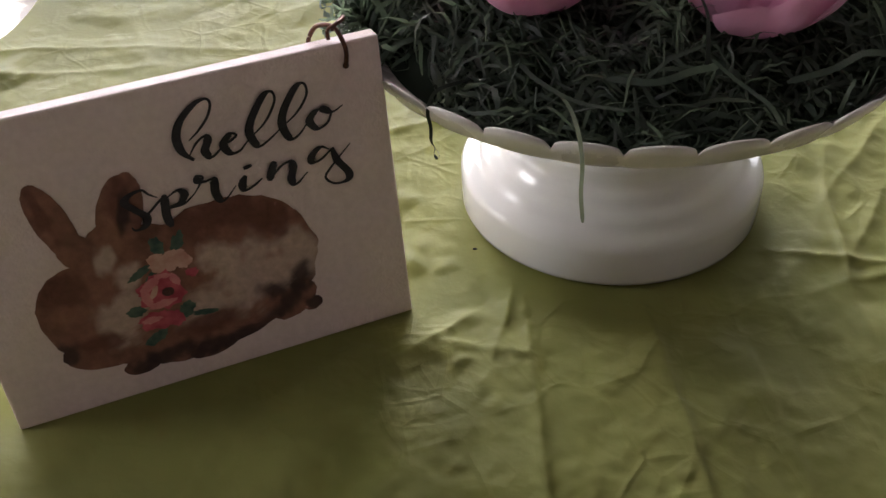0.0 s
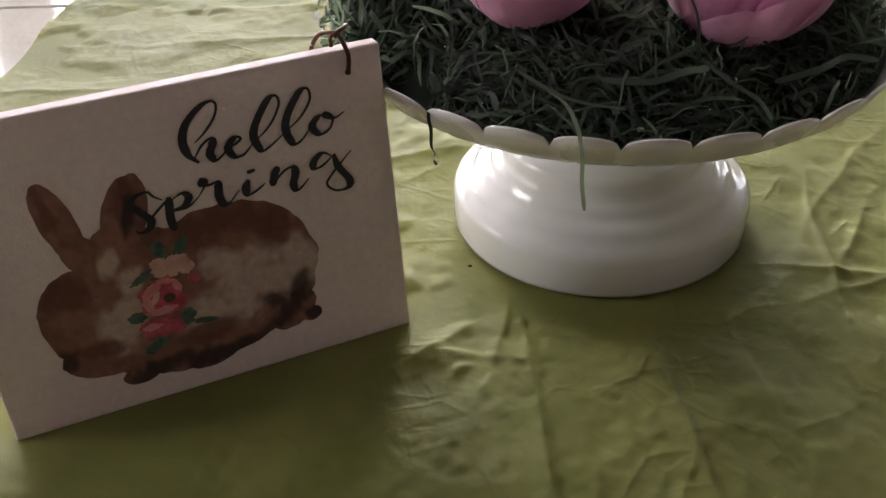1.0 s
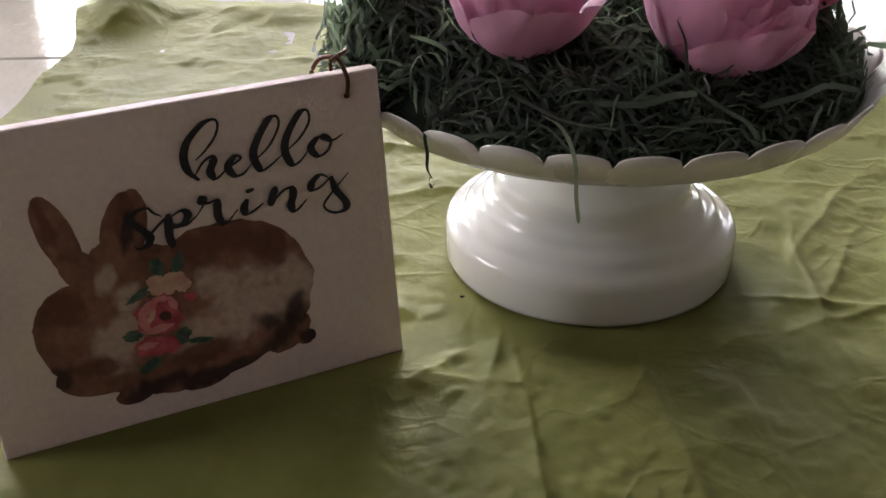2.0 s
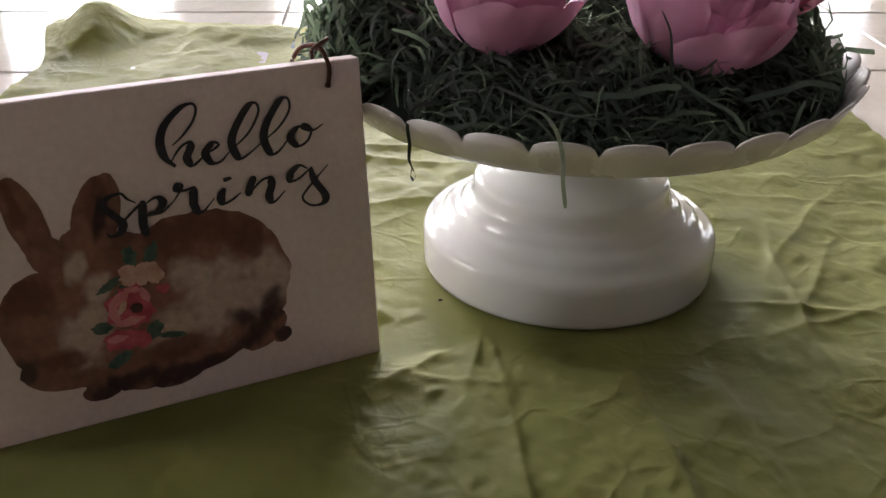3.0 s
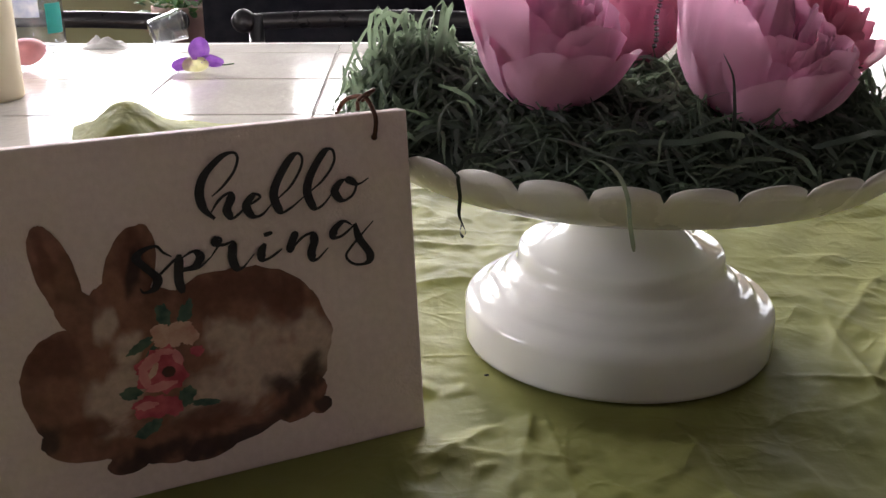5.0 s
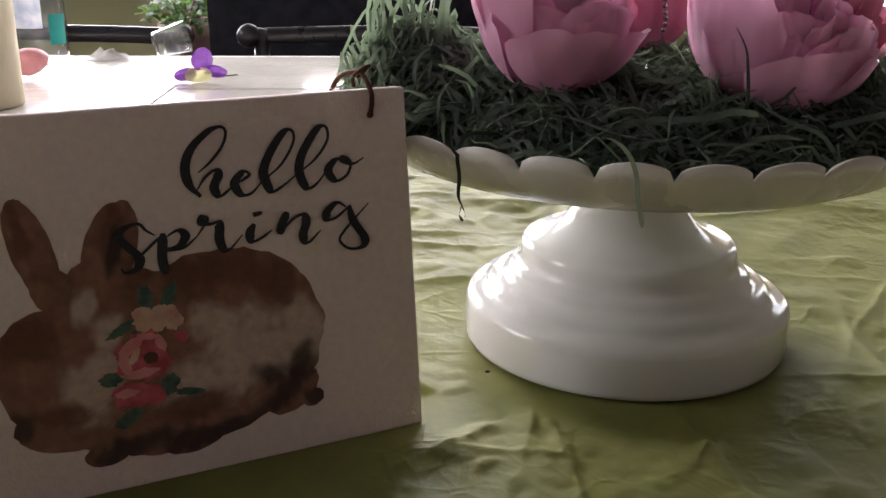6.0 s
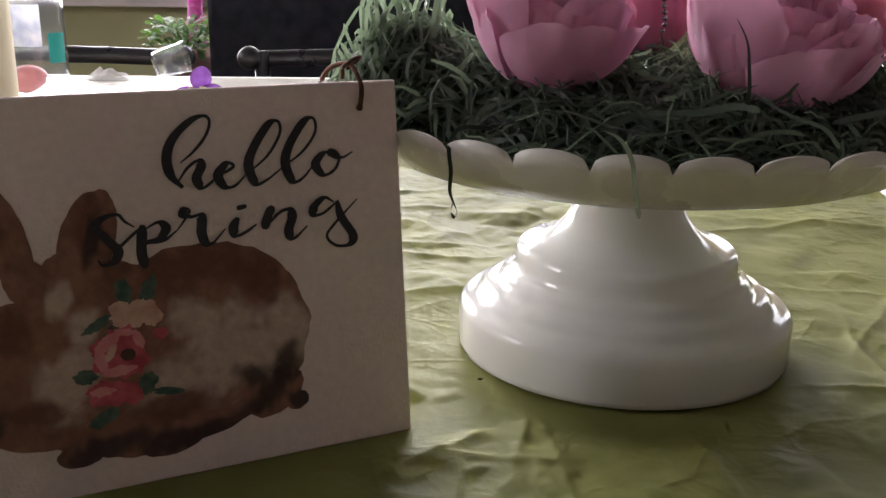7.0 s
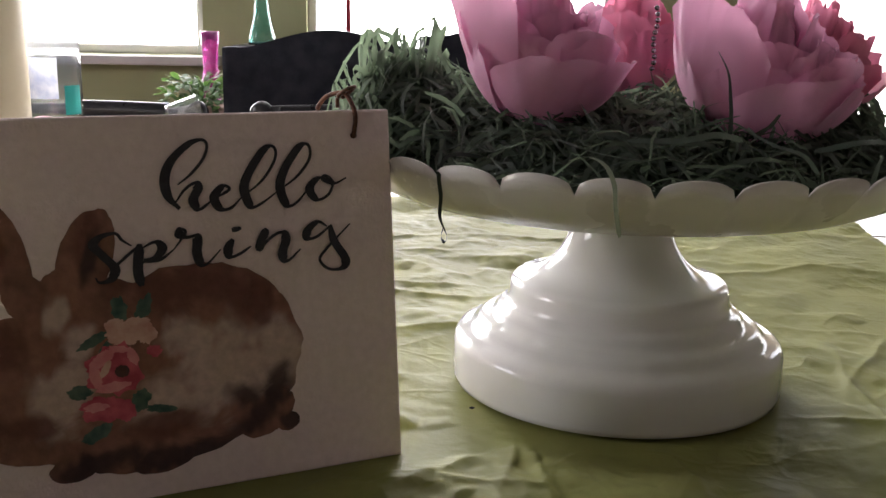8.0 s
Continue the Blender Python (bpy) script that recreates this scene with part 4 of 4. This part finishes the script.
bloom(0.0545, 0.058, 0.1245, 0.0350, 3, 0, 3, M_PINK, "large pale pink fabric bloom with broad cupped petals",
      [(-150, 1.04, 1.95, 0.72, 0.02, 0.03), (-78, 1.04, 0.98, 0.86, 0.08, -0.06), (-22, 1.06, 0.90, 0.7, 0.0, -0.05), (-48, 0.97, 1.25, 0.75, 0.10, -0.10), (45, 0.97, 1.4, 0.8, 0.10, 0.0), (110, 1.0, 1.7, 0.85, 0.08, 0.0), (165, 0.97, 1.6, 0.7, 0.1, 0.0)], 1.12)
bloom(0.1420, 0.049, 0.1180, 0.0405, 8, 62, 7, M_PINK, "largest pale pink fabric bloom nested in the green grass",
      [(-140, 1.00, 1.50, 0.66, 0.10, -0.10), (-72, 1.03, 0.92, 0.84, 0.06, 0.07), (-18, 1.05, 0.96, 0.72, 0.04, 0.04), (-50, 0.97, 1.12, 0.66, 0.10, 0.10), (22, 1.03, 0.92, 0.7, 0.06, 0.0), (75, 0.97, 1.2, 0.8, 0.1, 0.0), (140, 0.98, 1.4, 0.8, 0.1, 0.0), (-8, 0.95, 1.16, 0.6, 0.12, 0.05)], 1.0)
bloom(0.108, 0.128, 0.132, 0.0300, 0, 30, 12, M_ROSE, "smaller deep pink fabric bloom between the paler ones",
      [(-120, 0.97, 1.45, 0.75, 0.2, 0.05), (-62, 1.0, 1.15, 0.8, 0.2, -0.05), (0, 0.98, 1.4, 0.8, 0.2, 0.0), (80, 0.95, 1.5, 0.8, 0.2, 0.0), (150, 0.95, 1.5, 0.8, 0.2, 0.0)], 1.1)
bloom(0.1860, 0.108, 0.1270, 0.0325, 8, 50, 21, M_ROSE, "rose pink fabric bloom with ruffled petals",
      [(-130, 0.97, 1.3, 0.75, 0.15, 0.0), (-70, 1.0, 0.95, 0.75, 0.06, 0.05), (-18, 1.10, 0.88, 0.7, -0.04, 0.0), (30, 1.0, 1.1, 0.8, 0.06, 0.0), (100, 0.97, 1.4, 0.8, 0.1, 0.0), (165, 0.97, 1.4, 0.8, 0.1, 0.0)], 1.0)

strand([(0.1195, -0.004, 0.122), (0.1200, -0.008, 0.134), (0.1185, -0.0095, 0.146), (0.1170, -0.0095, 0.154), (0.1135, -0.0070, 0.1615)], 0.0022, (0.2, -1, 0.2), "dark green paper strand standing against a pink petal", 1.0, M_DARKSTRAND)


def bead_strand():
    e = tagged(empty("bead_strand", pose(0.1105, 0.088, 0.150)), "short string of tiny silver and black beads", "beads")
    for k in range(11):
        bm = bmesh.new()
        bmesh.ops.create_icosphere(bm, subdivisions=1, radius=0.0013, matrix=pose(0.0006 * math.sin(k), -0.0004 * k, 0.0027 * k))
        part("bead", bm, M_BEAD, e)


bead_strand()

# ---------------------------------------------------------------- far side of the table


def candle():
    e = tagged(empty("pillar_candle", pose(-0.4655, 0.712, 0.0006)), "thick cream pillar candle standing on the tiles", "candle")
    part("wax", lathe(bmesh.new(), [(0, 0), (0.0385, 0), (0.040, 0.002), (0.040, 0.262), (0.0385, 0.266), (0.035, 0.265), (0.030, 0.259), (0, 0.257)], 48), M_WAX, e)
    part("wick", tube(bmesh.new(), [(0, 0, 0.256), (0.0004, 0, 0.262), (0.002, 0, 0.270)], 0.0009, 6), M_INK, e)


candle()


def bottle():
    e = tagged(empty("water_bottle", pose(-0.519, 1.035, 0.0006) @ Matrix.Diagonal((1.2, 1.2, 1.25, 1))), "clear plastic water bottle with a teal label and painted pale blue highlights", "bottle")
    wall = [(0, 0.004), (0.022, 0.003), (0.029, 0), (0.032, 0.004), (0.032, 0.030), (0.0305, 0.034), (0.032, 0.038), (0.032, 0.085), (0.0305, 0.089), (0.032, 0.093), (0.031, 0.115), (0.024, 0.14), (0.014, 0.158), (0.013, 0.175)]
    b = part("bottle_body", lathe(bmesh.new(), wall + [(r - 0.0006, z + 0.0004) for r, z in wall[::-1] if r > 0], 40), M_CLEAR, e, "clear thin plastic")
    b.visible_shadow = False
    part("cap", lathe(bmesh.new(), [(0, 0.174), (0.0145, 0.174), (0.0148, 0.188), (0.013, 0.190), (0, 0.190)], 24), M_TRIM, e, "white cap")
    # first band paints the bottle's dappled highlights, second is the teal label
    for nm, a0, a1, z0, z1, m in (("glint_band", 170, 300, 0.040, 0.084, M_GLINT), ("teal_label", 312, 352, 0.022, 0.054, M_LABEL)):
        bm = bmesh.new()
        grid(bm, 16, 2, lambda u, v: Vector((0.0324 * math.cos(radians(a0 + u * (a1 - a0))), 0.0324 * math.sin(radians(a0 + u * (a1 - a0))), z0 + v * (z1 - z0))))
        part(nm, bm, m, e)


bottle()


def plastic_cup():
    e = tagged(empty("plastic_cup", pose(-0.368, 1.06, 0.0205, 0, 76, 25)), "clear plastic cup lying on its side", "cup")
    w = [(0, 0), (0.016, 0), (0.018, 0.002), (0.022, 0.045), (0.0228, 0.046)]
    c = part("cup_wall", lathe(bmesh.new(), w + [(r - 0.0007, z + 0.0007) for r, z in w[::-1] if r > 0], 32), M_CLEAR, e)
    c.visible_shadow = False


plastic_cup()


def napkin():
    bm = bmesh.new()
    grid(bm, 24, 16, lambda u, v: Vector((-0.468 + 0.066 * u, 1.050 + 0.036 * v, 0.001 + 0.015 * math.sin(math.pi * u) * math.sin(math.pi * v) * (0.7 + noise.noise(Vector((u * 5, v * 5, 3)))))))
    tagged(part("napkin", bm, M_NAPKIN), "small crumpled white paper napkin at the table edge", "napkin")


napkin()


def egg():
    prof = [(0.013 * math.sin(math.pi * t) * (1 + 0.18 * math.cos(math.pi * t)), 0.017 * (1 - math.cos(math.pi * t))) for t in [k / 14 for k in range(15)]]
    prof[0], prof[-1] = (0, prof[0][1]), (0, prof[-1][1])
    bm = lathe(bmesh.new(), prof, 28, m=pose(-0.500, 0.885, 0.0175, 0, 78, 30) @ Matrix.Scale(1.3, 4))
    tagged(part("pink_egg", bm, M_EGG), "small pink egg lying on the tiles behind the candle", "egg")


egg()


def pansy():
    e = tagged(empty("pansy", pose(-0.2685, 0.875, 0.002) @ Matrix.Scale(1.18, 4)), "loose purple and yellow fabric pansy head on the tiles", "flower")

    def pet(name, cx, cz, w, h, turn, m, seed, tip=0.0):
        bm = bmesh.new()

        def f(u, v):
            s = (u - 0.5) * 2
            x = s * w * math.sin(math.pi * (0.16 + 0.58 * v)) ** 0.8
            return Vector((x, tip * v * v + 0.002 * noise.noise(Vector((s * 2, v * 3, seed))) - 0.004 * s * s, h * v * (1 - 0.18 * s * s)))
        grid(bm, 12, 10, f)
        bmesh.ops.transform(bm, matrix=pose(cx, 0, cz, 0, turn, 0), verts=bm.verts)
        part(name, bm, m, e)
    pet("petal", 0.003, 0.010, 0.0112, 0.023, 4, M_PURPLE, 1, 0.006)
    pet("petal", -0.004, 0.009, 0.0065, 0.022, -104, M_PURPLE, 2, -0.006)
    pet("petal", 0.006, 0.011, 0.0065, 0.024, 96, M_PURPLE, 3, -0.006)
    pet("petal", 0.0, 0.013, 0.014, 0.014, 180, M_YELLOW, 4, -0.010)
    part("stem", tube(bmesh.new(), smooth_curve([(0, 0.002, 0.012), (0.006, 0.012, 0.006), (0.020, 0.020, 0.0012), (0.034, 0.03, 0.0008)], 5), 0.0008, 6), M_LEAF, e)


pansy()

# ---------------------------------------------------------------- chairs and the back of the room


def dining_chair(x, y, w=0.40):
    """A low black chair tucked under the far side, its back towards the window."""
    e = tagged(empty("dining_chair", pose(x, y, FLOOR_Z)), "black lacquered chair with a round-ended top rail", "chair", "chairs on the far side of the table")
    top = 0.766
    bm = bmesh.new()
    for za, zb, ya in ((-0.002, 0.025, 0.0), (-0.16, -0.135, 0.004)):
        rows = []
        for i in range(13):
            u = i / 12 * 2 - 1
            bow = 0.014 * (1 - u * u)
            rows.append([bm.verts.new((u * w / 2, ya + bow + yy, top - 0.024 + zz + 0.004 * (1 - u * u))) for yy, zz in ((-0.007, za + 0.003), (-0.004, za), (0.004, za), (0.007, za + 0.003), (0.007, zb - 0.004), (0.003, zb), (-0.003, zb), (-0.007, zb - 0.004))])
        for a, c in zip(rows, rows[1:]):
            for k in range(8):
                bm.faces.new((a[k], a[(k + 1) % 8], c[(k + 1) % 8], c[k]))
        bm.faces.new(rows[0][::-1])
        bm.faces.new(rows[-1])
    part("top_rail", bm, M_BLACK, e)
    for s in (-1, 1):
        bm = lathe(bmesh.new(), [(0, -0.013), (0.013, -0.012), (0.0195, -0.005), (0.0195, 0.005), (0.014, 0.012), (0, 0.013)], 20, m=pose(s * w / 2, -0.004, top - 0.010, 90))
        part("knob", bm, M_BLACK, e, "round scrolled rail end")
        part("back_post", tube(bmesh.new(), [(s * (w / 2 - 0.02), 0, 0), (s * (w / 2 - 0.02), -0.01, 0.43), (s * (w / 2 - 0.02), 0.002, top)], 0.013, 10), M_BLACK, e)
        part("front_leg", tube(bmesh.new(), [(s * (w / 2 - 0.03), -0.36, 0), (s * (w / 2 - 0.03), -0.36, 0.42)], 0.014, 10), M_BLACK, e)
    part("seat", box(bmesh.new(), -w / 2, w / 2, -0.39, 0.005, 0.42, 0.455, 0.012), M_LEATHER, e, "dark padded seat")
    return e


c1 = dining_chair(-0.605, 1.31, 0.44)
copy_thing(c1, pose(-0.056, 1.31, FLOOR_Z))


def high_chair(x0, x1, y, top, label, turn=0):
    """A tall upholstered chair with a humped back."""
    w = x1 - x0
    e = tagged(empty("armchair", pose((x0 + x1) / 2, y, FLOOR_Z, 0, 0, turn)), label, "chair", "dark upholstered chairs near the window")
    bm = bmesh.new()
    z1 = top - FLOOR_Z

    def edge(u):
        return z1 + 0.034 * math.sin(math.pi * max(0, min(1, (u - 0.10) / 0.80))) ** 1.3
    for yy in (0, 1):
        grid(bm, 28, 8, lambda u, v: Vector(((u - 0.5) * w, (0.06 if yy else 0.0) + (0.012 * math.sin(math.pi * u) * math.sin(math.pi * v) * (1 if yy else -1)), 0.35 + v * (edge(u) - 0.35))))
    n = 29 * 9
    bm.verts.ensure_lookup_table()
    va = list(bm.verts)
    idx = [i for i in range(29)] + [29 * j + 28 for j in range(1, 9)] + [29 * 8 + i for i in range(27, -1, -1)] + [29 * j for j in range(7, 0, -1)]
    for a, b in zip(idx, idx[1:] + idx[:1]):
        bm.faces.new((va[a], va[b], va[b + n], va[a + n]))
    bmesh.ops.recalc_face_normals(bm, faces=bm.faces)
    part("backrest", bm, M_LEATHER, e, smooth=True)
    part("seat", box(bmesh.new(), -w / 2, w / 2, 0.06, 0.46, 0.34, 0.45, 0.02), M_LEATHER, e)
    for sx in (-1, 1):
        for yy in (0.03, 0.42):
            part("leg", box(bmesh.new(), sx * (w / 2 - 0.03) - 0.02, sx * (w / 2 - 0.03) + 0.02, yy - 0.02, yy + 0.02, 0, 0.345, 0.003), M_BLACK, e)
    return e


high_chair(-0.390, 0.015, 1.55, 0.104, "dark upholstered chair with a gently humped back")
high_chair(-0.02, 0.44, 1.78, 0.125, "dark chair with a humped back partly hidden by grass")


def console():
    e = tagged(empty("console_table", pose(-0.23, WALL_Y - 0.11, FLOOR_Z)), "narrow black console table against the green wall", "table")
    h = 0.086 - FLOOR_Z
    part("tabletop", box(bmesh.new(), -0.27, 0.27, -0.10, 0.09, h - 0.025, h, 0.004), M_BLACK, e, smooth=False)
    for sx in (-1, 1):
        for sy in (-0.08, 0.07):
            part("leg", box(bmesh.new(), sx * 0.25 - 0.012, sx * 0.25 + 0.012, sy - 0.012, sy + 0.012, 0, h - 0.025, 0.002), M_BLACK, e, smooth=False)


console()


def vase(name, x, y, z, prof, m, label):
    e = tagged(empty(name, pose(x, y, z)), label, "vase")
    inner = [(max(0.002, r - 0.003), zz + 0.002) for r, zz in prof[::-1]]
    part("vase_body", lathe(bmesh.new(), [(0, 0)] + prof + inner + [(0, 0.003)], 32), m, e)
    return e


vase("teal_vase", -0.436, WALL_Y - 0.12, 0.086, [(0.035, 0.0), (0.038, 0.004), (0.033, 0.028), (0.026, 0.055), (0.022, 0.075), (0.0195, 0.088), (0.021, 0.096), (0.018, 0.105), (0.014, 0.125), (0.016, 0.16)], M_TEAL, "teal glass vase with a narrow waist on the console")


def taper():
    e = tagged(empty("taper_candle", pose(-0.212, WALL_Y - 0.12, 0.086)), "tall thin red taper candle in a small holder", "candle")
    part("holder", lathe(bmesh.new(), [(0, 0), (0.022, 0), (0.022, 0.006), (0.008, 0.010), (0.008, 0.03), (0, 0.03)], 20), M_METAL, e)
    part("wax", lathe(bmesh.new(), [(0, 0.025), (0.0065, 0.025), (0.005, 0.20), (0, 0.205)], 12), M_RED, e)


taper()


def plant():
    """A bushy pot plant with a pink glass vase behind its leaves, on a small stand."""
    px, py, top = -0.510, 1.90, -0.160
    e = tagged(empty("plant_stand", pose(px, py, FLOOR_Z)), "small dark wooden stand under a pot plant", "stand")
    h = top - FLOOR_Z
    part("top", lathe(bmesh.new(), [(0, h - 0.02), (0.13, h - 0.02), (0.133, h - 0.01), (0.13, h), (0, h)], 36), M_BLACK, e)
    for k in range(3):
        a = k * 2.1
        part("leg", tube(bmesh.new(), [(0.11 * math.cos(a), 0.11 * math.sin(a), 0), (0.07 * math.cos(a), 0.07 * math.sin(a), h - 0.02)], 0.011, 8), M_BLACK, e)
    p = tagged(empty("pot_plant", pose(px, py, top)), "bushy green pot plant in a dusky pink pot", "plant")
    part("pot", lathe(bmesh.new(), [(0, 0), (0.045, 0), (0.056, 0.10), (0.062, 0.103), (0.062, 0.125), (0.056, 0.125), (0.052, 0.11), (0, 0.108)], 32), M_POT, p)
    r = random.Random(5)
    bm = bmesh.new()
    for k in range(260):
        a, q = r.uniform(0, 6.28), r.uniform(0.01, 0.085)
        z0 = 0.11 + r.uniform(0, 0.075) - 0.3 * max(0, q - 0.05)
        c = Vector((q * math.cos(a), q * math.sin(a), z0))
        d = Vector((math.cos(a), math.sin(a), r.uniform(-0.3, 0.9))).normalized()
        L = r.uniform(0.016, 0.034)
        ribbon(bm, [c, c + d * L * 0.4 + Vector((0, 0, 0.002)), c + d * L * 0.75, c + d * L + Vector((0, 0, -0.004))], L * 0.45, Vector((r.gauss(0, 0.4), r.gauss(0, 0.4), 1)).normalized())
    for k in range(14):
        a, q = r.uniform(0, 6.28), r.uniform(0.02, 0.06)
        tube(bm, [(0, 0, 0.10), (q * 0.5 * math.cos(a), q * 0.5 * math.sin(a), 0.14), (q * math.cos(a), q * math.sin(a), 0.17)], 0.0015, 5)
    part("foliage", bm, M_LEAF, p)
    s = vase("pink_vase", px - 0.002, py + 0.105, top, [(0.022, 0.0), (0.024, 0.01), (0.024, 0.16), (0.017, 0.20), (0.019, 0.245), (0.023, 0.282)], M_PINKGLASS, "slim pink glass vase standing behind the pot plant")


plant()


def crumb(x, y):
    bm = bmesh.new()
    bmesh.ops.create_icosphere(bm, subdivisions=1, radius=0.0009, matrix=pose(x, y, 0.0045) @ Matrix.Diagonal((1.5, 0.8, 0.7, 1)))
    tagged(part("crumb", bm, M_INK), "tiny dark crumb lying on the green tissue paper", "crumb")


crumb(0.0299, 0.0372)
